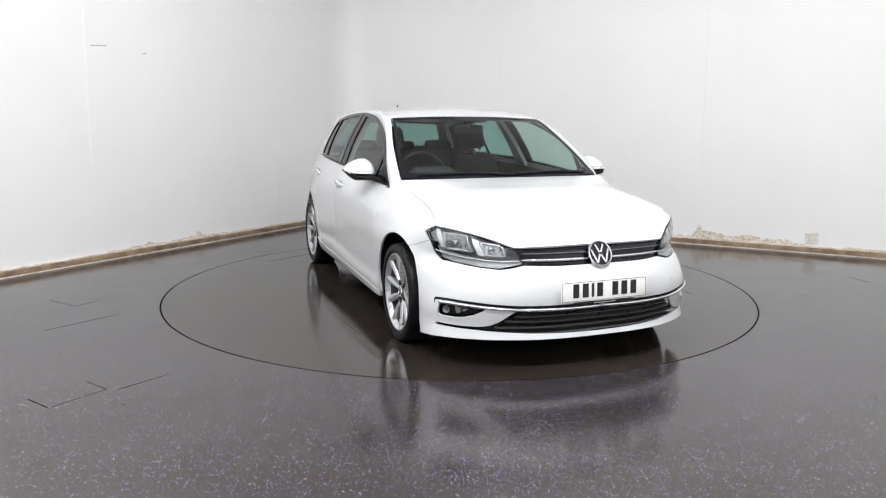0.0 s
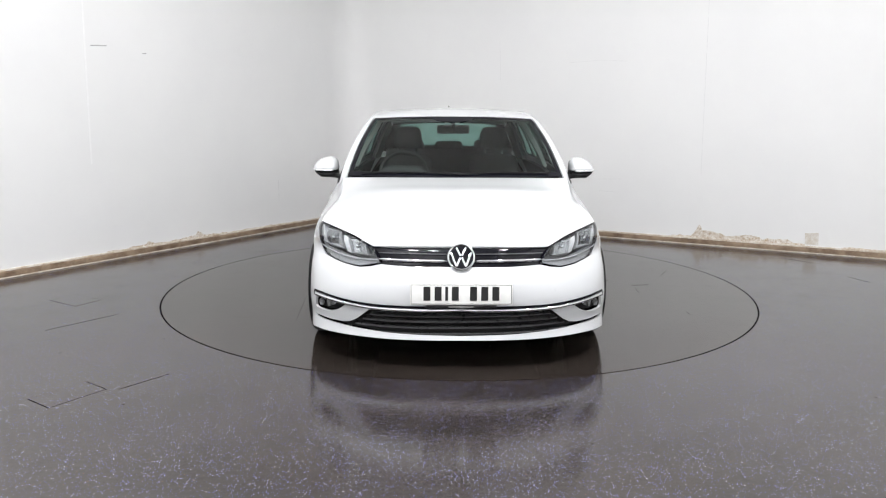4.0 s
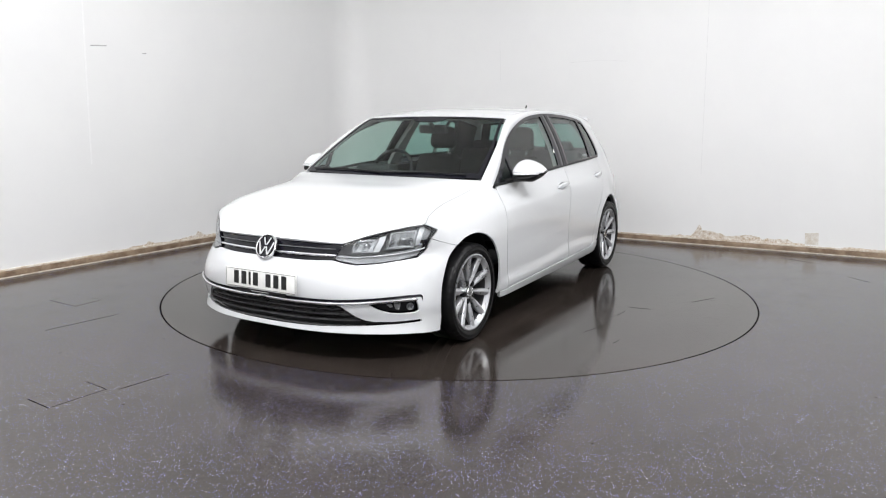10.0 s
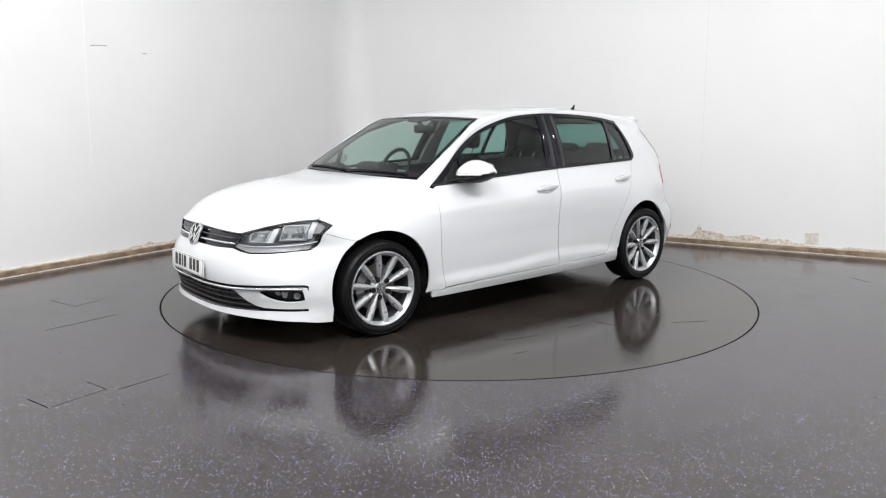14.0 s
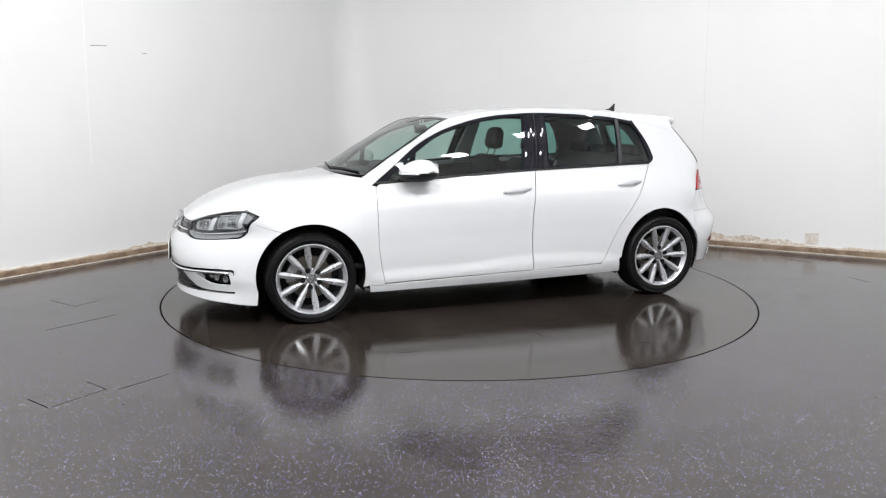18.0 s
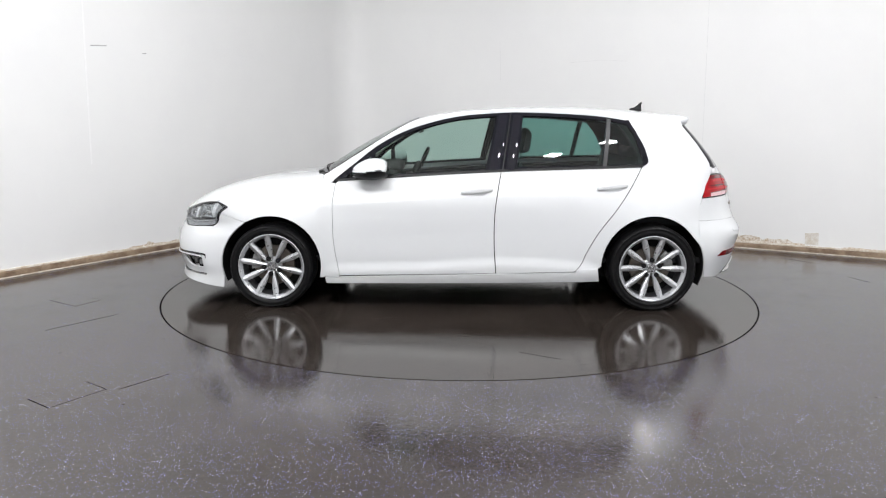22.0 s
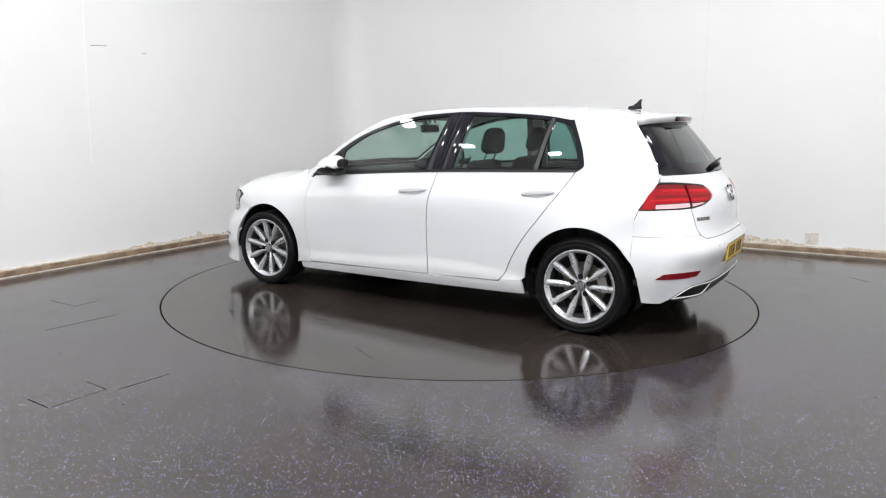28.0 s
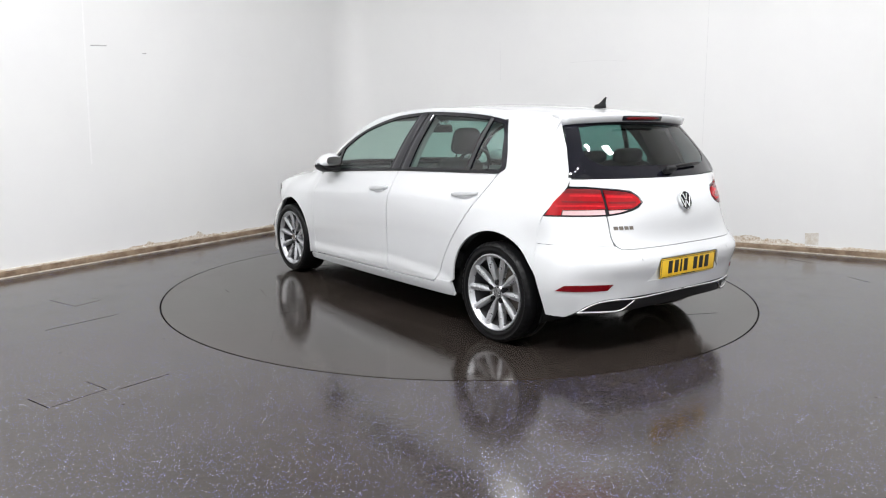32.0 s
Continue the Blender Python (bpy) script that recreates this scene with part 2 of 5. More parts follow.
def panel_mesh(name, outer, fn, step=0.04, holes=(), thick=0.012, side=1, lift=0.0, centre=(0, 0, 0.6), e=0.008):
    """A sheet of the given thickness: the 2D outline laid on the surface fn(a, b) -> (x, y, z). side -1 mirrors it."""
    v, f = flat_mesh(outer, holes, step)
    P = np.array([fn(a, b) for a, b in v])
    U = np.array([fn(a + e, b) for a, b in v]) - np.array([fn(a - e, b) for a, b in v])
    W = np.array([fn(a, b + e) for a, b in v]) - np.array([fn(a, b - e) for a, b in v])
    N = np.cross(U, W)
    N /= np.maximum(np.linalg.norm(N, axis=1), 1e-9)[:, None]
    if np.mean(((P - np.array(centre)) * N).sum(1)) < 0:
        N = -N
    P = P + N * lift
    if side < 0:
        P, N = P * (1, -1, 1), N * (1, -1, 1)
    t0 = f[0]
    if len(f):
        s = sum(float(np.dot(np.cross(P[t[1]] - P[t[0]], P[t[2]] - P[t[0]]), N[t[0]])) for t in f[:40])
        if s < 0:
            f = [t[::-1] for t in f]
    k = len(P)
    verts, norms, faces = list(P), list(N), list(f)
    if thick:
        verts += list(P - N * thick)
        norms += list(-N)
        faces += [tuple(i + k for i in t[::-1]) for t in f]
        seen = {}
        for t in f:
            for a, b in zip(t, t[1:] + t[:1]):
                seen[(a, b)] = 1
        for a, b in list(seen):
            if (b, a) not in seen:
                q = [P[b], P[a], P[a] - N[a] * thick, P[b] - N[b] * thick]
                n = np.cross(q[1] - q[0], q[2] - q[0])
                n = n / max(np.linalg.norm(n), 1e-9)
                i = len(verts)
                verts += q
                norms += [n] * 4
                faces.append((i, i + 1, i + 2, i + 3))
    return mesh_of(name, verts, faces, norms)


def panel(name, outer, fn, material, parent, label="", **kw):
    return part(name, panel_mesh(name, outer, fn, **kw), material, parent, label)


def lathe(profile, n=48, axis="y"):
    """A body of revolution about the y axis: profile of (radius, y)."""
    verts, faces = [], []
    for i in range(n):
        a = 2 * math.pi * i / n
        verts += [(r * math.cos(a), y, r * math.sin(a)) for r, y in profile]
    k = len(profile)
    for i in range(n):
        j = (i + 1) % n
        faces += [(i * k + q, j * k + q, j * k + q + 1, i * k + q + 1) for q in range(k - 1)]
    bm = bmesh.new()
    vs = [bm.verts.new(v) for v in verts]
    for f in faces:
        bm.faces.new([vs[q] for q in f])
    bmesh.ops.remove_doubles(bm, verts=bm.verts, dist=1e-5)
    bmesh.ops.recalc_face_normals(bm, faces=bm.faces)
    for f in bm.faces:
        f.smooth = True
    for e in bm.edges:
        if len(e.link_faces) == 2 and e.calc_face_angle(0) > radians(38):
            e.smooth = False
    return bm


def block(size, at=(0, 0, 0), turn=(0, 0, 0), bevel=0.0, taper=1.0, segments=2):
    """A box with rounded edges; taper narrows its top."""
    bm = bmesh.new()
    bmesh.ops.create_cube(bm, size=1.0)
    for v in bm.verts:
        k = taper if v.co.z > 0 else 1.0
        v.co = Vector((v.co.x * size[0] * k, v.co.y * size[1] * k, v.co.z * size[2]))
    if bevel:
        bmesh.ops.bevel(bm, geom=bm.edges[:] + bm.verts[:], offset=bevel, segments=segments, affect="EDGES", profile=0.5)
    bmesh.ops.transform(bm, matrix=pose(*at, *turn), verts=bm.verts)
    for f in bm.faces:
        f.smooth = bool(bevel)
    return bm


def joined(*bms):
    bm = bmesh.new()
    for b in bms:
        me = bpy.data.meshes.new("piece")
        b.to_mesh(me)
        b.free()
        bm.from_mesh(me)
        bpy.data.meshes.remove(me)
    return bm


def tube(points, radius, sides=8, closed=False):
    """A round bar along 3D points."""
    bm = bmesh.new()
    pts = [Vector(p) for p in points]
    rings = []
    n = len(pts)
    for i, p in enumerate(pts):
        a = pts[(i - 1) % n] if closed or i else p
        b = pts[(i + 1) % n] if closed or i < n - 1 else p
        d = (b - a).normalized()
        u = d.orthogonal().normalized() if abs(d.z) > 0.9 else d.cross(Vector((0, 0, 1))).normalized()
        w = d.cross(u)
        rings.append([bm.verts.new(p + radius * (u * math.cos(2 * math.pi * k / sides) + w * math.sin(2 * math.pi * k / sides))) for k in range(sides)])
    for i in range(n if closed else n - 1):
        r, s = rings[i], rings[(i + 1) % n]
        for k in range(sides):
            bm.faces.new((r[k], r[(k + 1) % sides], s[(k + 1) % sides], s[k]))
    if not closed:
        bm.faces.new(rings[0][::-1])
        bm.faces.new(rings[-1])
    bmesh.ops.recalc_face_normals(bm, faces=bm.faces)
    for f in bm.faces:
        f.smooth = len(f.verts) == 4
    return bm


# ---- the room ----
def floor_map(a, b):
    return (a, b, 0.0)


R_DISC = 2.234
ROOM = [tuple(CORNER), tuple(CORNER + ALONG_R * 8.8), tuple(CORNER + ALONG_R * 8.8 + ALONG_L * 8.9), tuple(CORNER + ALONG_L * 8.9)]


def build_room():
    hole = arc(0, 0, R_DISC + 0.007, 0, 360, 127)[:-1]
    hatches = [hatch_outline(*h) for h in HATCHES]
    wide = [tuple(Vector(p) + (Vector(p) - Vector((1.0, -1.5))).normalized() * 0.25) for p in ROOM]
    floor = new("floor", panel_mesh("floor", wide, floor_map, step=0.5, holes=[hole] + hatches, thick=0.04, centre=(0, 0, -5)))
    floor.data.materials.append(FLOOR)
    tagged(floor, "dark speckled safety vinyl floor, glossy and worn", "floor", kind="structure")
    pit = new("turntable_pit", panel_mesh("pit", arc(0, 0, R_DISC + 0.1, 0, 360, 64)[:-1], lambda a, b: (a, b, -0.09), step=0.6, thick=0.02, centre=(0, 0, -5)))
    pit.data.materials.append(GAP)
    tagged(pit, "dark pit below the turntable", "pit", kind="structure")
    # the ceiling is out of view: its height and white are chosen for bounce light
    ceiling = new("ceiling", panel_mesh("ceiling", wide, lambda a, b: (a, b, CEILING), step=1.5, thick=0.06, centre=(0, 0, 20)))
    ceiling.data.materials.append(CEIL)
    tagged(ceiling, "plain white ceiling, unseen, set for bounce light", "ceiling", kind="structure")
    # walls with a thickness; the two that are seen meet in a softly rounded corner
    cove = 0.42
    spans = [("wall_left", CORNER + ALONG_L * cove, CORNER + ALONG_L * 8.9), ("wall_right", CORNER + ALONG_R * cove, CORNER + ALONG_R * 8.8),
             # these two are out of view, added close by to bounce light
             ("unseen_wall_side", Vector(ROOM[1]), Vector(ROOM[2])), ("unseen_wall_behind", Vector(ROOM[2]), Vector(ROOM[3]))]
    mid = Vector((1.0, -1.5))
    for name, a, b in spans:
        d = b - a
        n = Vector((-d.y, d.x)).normalized()
        if n.dot(mid - a) < 0:
            n = -n
        fn = lambda s, z, a=a, d=d.normalized(): (a.x + d.x * s, a.y + d.y * s, z)
        w = new(name, panel_mesh(name, [(0, 0), (d.length, 0), (d.length, CEILING), (0, CEILING)], fn, step=1.2, thick=0.15, centre=(*(a - n), 1.5)))
        w.data.materials.append(WALL)
        tagged(w, "white painted wall, lightly scuffed", "wall", kind="structure")
    pa, pb = CORNER + ALONG_L * cove, CORNER + ALONG_R * cove

    def cove_map(s, z):
        q = pa * (1 - s) ** 2 + CORNER * 2 * s * (1 - s) + pb * s * s
        return (q.x, q.y, z)
    w = new("wall_corner", panel_mesh("wall_corner", [(0, 0), (1, 0), (1, CEILING), (0, CEILING)], cove_map, step=0.07, thick=0.1, centre=(*(CORNER - ALONG_L * -1 - ALONG_R * -1 + (CORNER - mid)), 1.5)))
    w.data.materials.append(WALL)
    tagged(w, "rounded white wall corner", "wall", kind="structure")
    # skirting: brown board with a pale worn strip above and below it
    for name, a, d, reach in (("skirting_left", CORNER, ALONG_L, 7.5), ("skirting_right", CORNER, ALONG_R, 8.7)):
        n = Vector((-d.y, d.x))
        if n.dot(mid - a) < 0:
            n = -n
        root = tagged(new(name), "brown stained skirting with a worn pale edge", "skirting", kind="structure")
        ang = math.degrees(math.atan2(d.y, d.x))
        c = a + d * (reach / 2) + n * 0.0
        part("board", block((reach, 0.03, 0.046), (*(c + n * 0.015), 0.035), (0, 0, ang), 0.004), SKIRT, root)
        part("top_edge", block((reach, 0.02, 0.016), (*(c + n * 0.010), 0.0665), (0, 0, ang), 0.003), SKIRT_PALE, root, "worn pale top edge")
        part("foot_strip", block((reach, 0.036, 0.012), (*(c + n * 0.018), 0.006), (0, 0, ang), 0.003), SKIRT_PALE, root, "pale foot strip")
    # lamps in the ceiling
    for x, y, share in LIGHT_PLACES:
        lamp = tagged(new("ceiling_light"), "flat white square ceiling light panel, lit; three are added as fill", "ceiling light", "lights on the ceiling")
        lamp.matrix_basis = pose(x, y, CEILING, 0, 0, 60.5)
        part("frame", joined(block((0.32, 0.03, 0.03), (0, 0.145, -0.015), (0, 0, 0), 0.004), block((0.32, 0.03, 0.03), (0, -0.145, -0.015), (0, 0, 0), 0.004),
                             block((0.03, 0.26, 0.03), (0.145, 0, -0.015), (0, 0, 0), 0.004), block((0.03, 0.26, 0.03), (-0.145, 0, -0.015), (0, 0, 0), 0.004)), CEIL, lamp)
        part("diffuser", block((0.26, 0.26, 0.012), (0, 0, -0.016), (0, 0, 0), 0.002), LED, lamp, "glowing white diffuser")
        ld = bpy.data.lights.new("panel_light", "AREA")
        ld.shape, ld.size, ld.size_y, ld.energy, ld.color = "RECTANGLE", 0.26, 0.26, LIGHT_POWER * share, (0.985, 0.988, 1.0)
        lo = new("panel_light", ld)
        lo.matrix_basis = pose(x, y, CEILING - 0.04, 0, 0, 60.5)


# service hatches let into the floor: three corners each
HATCHES = [((-2.008, -2.554), (-1.855, -2.306), (-1.697, -2.411)), ((-2.953, -0.659), (-2.861, -0.460), (-2.587, -0.627))]


def hatch_outline(a, b, c, grow=0.0):
    a, b, c = Vector(a), Vector(b), Vector(c)
    d = a + c - b
    m = (a + c) / 2
    return [tuple(q + (q - m).normalized() * grow) for q in (a, b, c, d)]


def build_floor_details():
    for h in HATCHES:
        root = tagged(new("floor_hatch"), "flush service hatch in the dark vinyl floor", "floor hatch", "hatches in the floor")
        part("lid", panel_mesh("lid", hatch_outline(*h, grow=-0.0065), lambda a, b: (a, b, 0.001), step=0.1, thick=0.02, centre=(0, 0, -5)), FLOOR, root)
        part("well", panel_mesh("well", hatch_outline(*h, grow=0.02), lambda a, b: (a, b, -0.045), step=0.1, thick=0.01, centre=(0, 0, -5)), GAP, root, "dark gap round the lid")


def on_wall(a, d, s, z, off):
    n = Vector((-d.y, d.x))
    if n.dot(Vector((1.0, -1.5)) - a) < 0:
        n = -n
    q = a + d * s + n * off
    return (q.x, q.y, z)


# ---- the turntable ----
def build_turntable():
    root = tagged(new("turntable"), "round dark vinyl turntable set flush in the floor", "turntable")
    part("disc", panel_mesh("disc", arc(0, 0, R_DISC - 0.004, 0, 360, 127)[:-1], floor_map, step=0.3, thick=0.04, centre=(0, 0, -5)), DISC, root)
    return root


# ---- the car's surfaces ----
# side: half width over x and z; each row: x, then y at the heights of SIDE_Z
SIDE_Z = (0.17, 0.24, 0.35, 0.50, 0.65, 0.76, 0.86, 0.95)
SIDE_ROWS = ((1.62, 0.825, 0.845, 0.858, 0.850, 0.815, 0.755, 0.68, 0.60), (1.31, 0.850, 0.865, 0.880, 0.886, 0.868, 0.805, 0.665, 0.52),
             (0.90, 0.845, 0.864, 0.875, 0.880, 0.872, 0.850, 0.790, 0.72), (0.30, 0.835, 0.864, 0.876, 0.882, 0.882, 0.874, 0.842, 0.795),
             (-0.30, 0.830, 0.864, 0.877, 0.883, 0.884, 0.877, 0.852, 0.812), (-0.90, 0.825, 0.858, 0.873, 0.880, 0.876, 0.863, 0.835, 0.795),
             (-1.30, 0.815, 0.846, 0.868, 0.876, 0.862, 0.835, 0.802, 0.762), (-1.65, 0.785, 0.802, 0.826, 0.826, 0.808, 0.793, 0.765, 0.725))
BELT = ((0.90, 0.884), (0.59, 0.906), (0.20, 0.933), (-0.26, 0.959), (-0.57, 0.971), (-0.98, 0.984), (-1.26, 0.992), (-1.55, 0.996))
TOP_Y = ((0.90, 0.545), (0.30, 0.582), (-0.30, 0.596), (-0.90, 0.590), (-1.20, 0.574), (-1.50, 0.540))
TOP_Z = 1.35
# plan curves of the nose and of the tail, by height: from the middle round to the side
NOSE = ((0.175, ((2.152, 0), (2.142, 0.25), (2.088, 0.46), (1.978, 0.655), (1.842, 0.782), (1.69, 0.838))),
        (0.225, ((2.140, 0), (2.130, 0.25), (2.078, 0.46), (1.968, 0.652), (1.832, 0.778), (1.69, 0.838))),
        (0.30, ((2.160, 0), (2.150, 0.25), (2.095, 0.47), (1.980, 0.660), (1.842, 0.784), (1.69, 0.845))),
        (0.40, ((2.178, 0), (2.168, 0.25), (2.105, 0.47), (1.985, 0.655), (1.850, 0.768), (1.69, 0.840))),
        (0.50, ((2.168, 0), (2.152, 0.25), (2.085, 0.45), (1.960, 0.630), (1.800, 0.762), (1.66, 0.830))),
        (0.57, ((2.125, 0), (2.108, 0.25), (2.055, 0.43), (1.935, 0.600), (1.740, 0.748), (1.64, 0.808))),
        (0.66, ((2.078, 0), (2.065, 0.25), (2.025, 0.45), (1.905, 0.620), (1.770, 0.745), (1.645, 0.803))),
        (0.74, ((1.960, 0), (1.940, 0.25), (1.905, 0.45), (1.865, 0.610), (1.755, 0.738), (1.64, 0.784))))
TAIL = ((0.23, ((-1.975, 0), (-1.970, 0.25), (-1.945, 0.45), (-1.880, 0.630), (-1.780, 0.738), (-1.68, 0.790))),
        (0.42, ((-2.032, 0), (-2.025, 0.25), (-1.988, 0.48), (-1.920, 0.640), (-1.810, 0.772), (-1.68, 0.828))),
        (0.56, ((-2.052, 0), (-2.046, 0.25), (-2.012, 0.48), (-1.930, 0.650), (-1.800, 0.765), (-1.67, 0.815))),
        (0.62, ((-2.022, 0), (-2.012, 0.25), (-1.968, 0.49), (-1.885, 0.640), (-1.770, 0.745), (-1.66, 0.800))),
        (0.80, ((-1.998, 0), (-1.985, 0.25), (-1.930, 0.44), (-1.840, 0.590), (-1.735, 0.700), (-1.63, 0.782))),
        (0.845, ((-1.984, 0), (-1.971, 0.25), (-1.917, 0.44), (-1.830, 0.582), (-1.731, 0.694), (-1.62, 0.768))),
        (0.90, ((-1.950, 0), (-1.938, 0.25), (-1.895, 0.43), (-1.815, 0.570), (-1.725, 0.685), (-1.61, 0.750))),
        (0.99, ((-1.885, 0), (-1.872, 0.25), (-1.835, 0.43), (-1.785, 0.560), (-1.728, 0.666), (-1.60, 0.712))),
        (1.15, ((-1.748, 0), (-1.738, 0.25), (-1.712, 0.41), (-1.680, 0.520), (-1.632, 0.605), (-1.53, 0.647))),
        (1.30, ((-1.615, 0), (-1.605, 0.22), (-1.585, 0.36), (-1.558, 0.465), (-1.520, 0.538), (-1.45, 0.572))))


def tensor(levels, side_x):
    """Grids of x and y over s (0..6) and z: smooth in both; the last key lies on the side at x = side_x."""
    zk = [z for z, _ in levels]
    s = np.linspace(0, 6, 181)
    zs = np.arange(0.08, 1.42, 0.01)
    X, Y = np.zeros((len(zk), 181)), np.zeros((len(zk), 181))
    for i, (z, keys) in enumerate(levels):
        pts = list(keys) + [(side_x, float(side_y(np.array([side_x]), z)[0]))]
        # even in y about the middle
        k = np.arange(7)
        X[i] = herm(np.concatenate([-k[:0:-1], k]), [p[0] for p in pts[:0:-1]] + [p[0] for p in pts], s)
        Y[i] = herm(np.concatenate([-k[:0:-1], k]), [-p[1] for p in pts[:0:-1]] + [p[1] for p in pts], s)
    GX = np.array([herm(zk, X[:, j], zs) for j in range(181)]).T
    GY = np.array([herm(zk, Y[:, j], zs) for j in range(181)]).T
    return s, zs, GX, GY


def belt(x):
    return float(herm([k[0] for k in BELT[::-1]], [k[1] for k in BELT[::-1]], np.array([x]))[0])


BELT_X = np.linspace(-2.0, 2.0, 81)
BELT_W = []


def belt_widths():
    """Half width along the belt line, worked out once."""
    if not BELT_W:
        rows = sorted(SIDE_ROWS)
        xk = [r[0] for r in rows]
        for q in BELT_X:
            b = belt(q)
            BELT_W.append(float(herm(xk, [float(herm(SIDE_Z, r[1:], np.array([b]))[0]) for r in rows], np.array([q]))[0]))
    return BELT_W


def side_y(x, z):
    """Half width of the flank and of the side windows at x (array) and height z."""
    rows = sorted(SIDE_ROWS)
    xk = [r[0] for r in rows]
    low = herm(xk, [float(herm(SIDE_Z, r[1:], np.array([z]))[0]) for r in rows], x)
    zb = herm([k[0] for k in BELT[::-1]], [k[1] for k in BELT[::-1]], x)
    at_belt = np.interp(x, BELT_X, belt_widths())
    top = herm([k[0] for k in TOP_Y[::-1]], [k[1] for k in TOP_Y[::-1]], x)
    f = (z - zb) / (TOP_Z - zb)
    up = at_belt + (top - at_belt) * f + 0.016 * np.sin(np.pi * np.clip(f, 0, 1))
    line = herm([-1.75, -1.132, -0.76, -0.263, 0.385, 0.875, 1.60], [0.770, 0.791, 0.802, 0.795, 0.765, 0.729, 0.660], x)
    low = low + 0.011 * np.where(z > line, np.clip(1 - (z - line) / 0.085, 0, 1), np.clip(1 - (line - z) / 0.24, 0, 1)) * np.clip((1.0 - x) / 0.14, 0, 1) * np.clip((x + 1.42) / 0.35, 0, 1)
    fold = herm([-0.9, -0.75, -0.24, 0.31, 0.82], [0.356, 0.373, 0.392, 0.350, 0.335], x)
    flare = np.clip((fold - z) / 0.085, 0, 1)
    low = low + 0.0125 * flare * flare * (3 - 2 * flare) * np.clip((0.95 - np.abs(x)) / 0.08, 0, 1)
    return np.where(z > zb, up, low)


GRID_X = np.arange(-2.0, 2.001, 0.0125)
GRID_Z = np.arange(0.08, 1.42, 0.01)
NOSE_G = tensor(NOSE, 1.50)
TAIL_G = tensor(TAIL, -1.46)


def side_grid():
    G = np.zeros((len(GRID_Z), len(GRID_X)))
    for i, z in enumerate(GRID_Z):
        y = side_y(GRID_X, z)
        s, zs, X, Y = NOSE_G
        nose = np.interp(GRID_X, X[i][::-1], Y[i][::-1])
        s, zs, X, Y = TAIL_G
        tail = np.interp(GRID_X, X[i], Y[i])
        G[i] = np.where(GRID_X > 1.50, nose, np.where(GRID_X < -1.46, tail, y))
    return G


SIDE_G = side_grid()


def pick(G, a, b, a0, da, b0, db):
    i, j = (b - b0) / db, (a - a0) / da
    i, j = min(max(i, 0), G.shape[0] - 1.001), min(max(j, 0), G.shape[1] - 1.001)
    k, q = int(i), int(j)
    u, v = i - k, j - q
    return float((G[k, q] * (1 - v) + G[k, q + 1] * v) * (1 - u) + (G[k + 1, q] * (1 - v) + G[k + 1, q + 1] * v) * u)


def flank(x, z):
    return (x, pick(SIDE_G, x, z, -2.0, 0.0125, 0.08, 0.01), z)


PLAN = 0.22      # metres along the plan curve for one of its keys


def end_map(grid):
    s, zs, X, Y = grid

    def fn(q, z):
        """q: the signed place along the plan curve, in metres from the middle."""
        a = abs(q) / PLAN
        x, y = pick(X, a, z, 0, 6 / 180, 0.08, 0.01), pick(Y, a, z, 0, 6 / 180, 0.08, 0.01)
        return (x, math.copysign(y, q), z)

    def place(y, z):
        """The place along the plan curve at which it is y from the middle at height z."""
        i = min(max(int(round((z - 0.08) / 0.01)), 0), len(zs) - 1)
        return math.copysign(float(np.interp(abs(y), Y[i], s)) * PLAN, y)

    def place_x(x, z):
        """The same by x, on the flank's side."""
        i = min(max(int(round((z - 0.08) / 0.01)), 0), len(zs) - 1)
        order = 1 if X[i][-1] > X[i][0] else -1
        return float(np.interp(x, X[i][::order], s[::order])) * PLAN
    return fn, place, place_x


nose, nose_s, nose_x = end_map(NOSE_G)
tail, tail_s, tail_x = end_map(TAIL_G)


def on_nose(points):
    return [(nose_s(y, z), z) for y, z in points]


def on_tail(points):
    return [(tail_s(y, z), z) for y, z in points]


def both(points):
    """A right half outline (from the middle outwards and back) completed by its mirror image."""
    return list(points) + [(-a, b) for a, b in points[::-1] if abs(a) > 1e-6]


ROOF_Z = curve((0.33, 1.325), (0.267, 1.342), (0.089, 1.374), (-0.131, 1.396), (-0.35, 1.406), (-0.652, 1.413), (-0.995, 1.403), (-1.207, 1.389), (-1.418, 1.368), (-1.62, 1.330))
WIN_TOP = curve((0.890, 0.886), (0.723, 1.018), (0.611, 1.107), (0.42, 1.213), (0.225, 1.280), (0.028, 1.324), (-0.169, 1.344), (-0.339, 1.353), (-0.561, 1.350), (-0.755, 1.342), (-0.985, 1.324), (-1.137, 1.300), (-1.30, 1.268), (-1.50, 1.225))
RAIL_Y = curve((0.95, 0.722), (0.62, 0.665), (0.31, 0.588), (0.1, 0.560), (-0.3, 0.550), (-0.9, 0.548), (-1.2, 0.535), (-1.55, 0.500))
RAIL_Z = curve((0.95, 0.928), (0.62, 1.138), (0.31, 1.312), (0.1, 1.349), (-0.3, 1.374), (-0.9, 1.372), (-1.2, 1.358), (-1.45, 1.338), (-1.58, 1.318))


def roof_map(x, v):
    """v: from -1 to 1 across the roof."""
    e, z = RAIL_Y(x), RAIL_Z(x)
    return (x, v * e, z + (ROOF_Z(x) - z) * (1 - abs(v) ** 2.4))


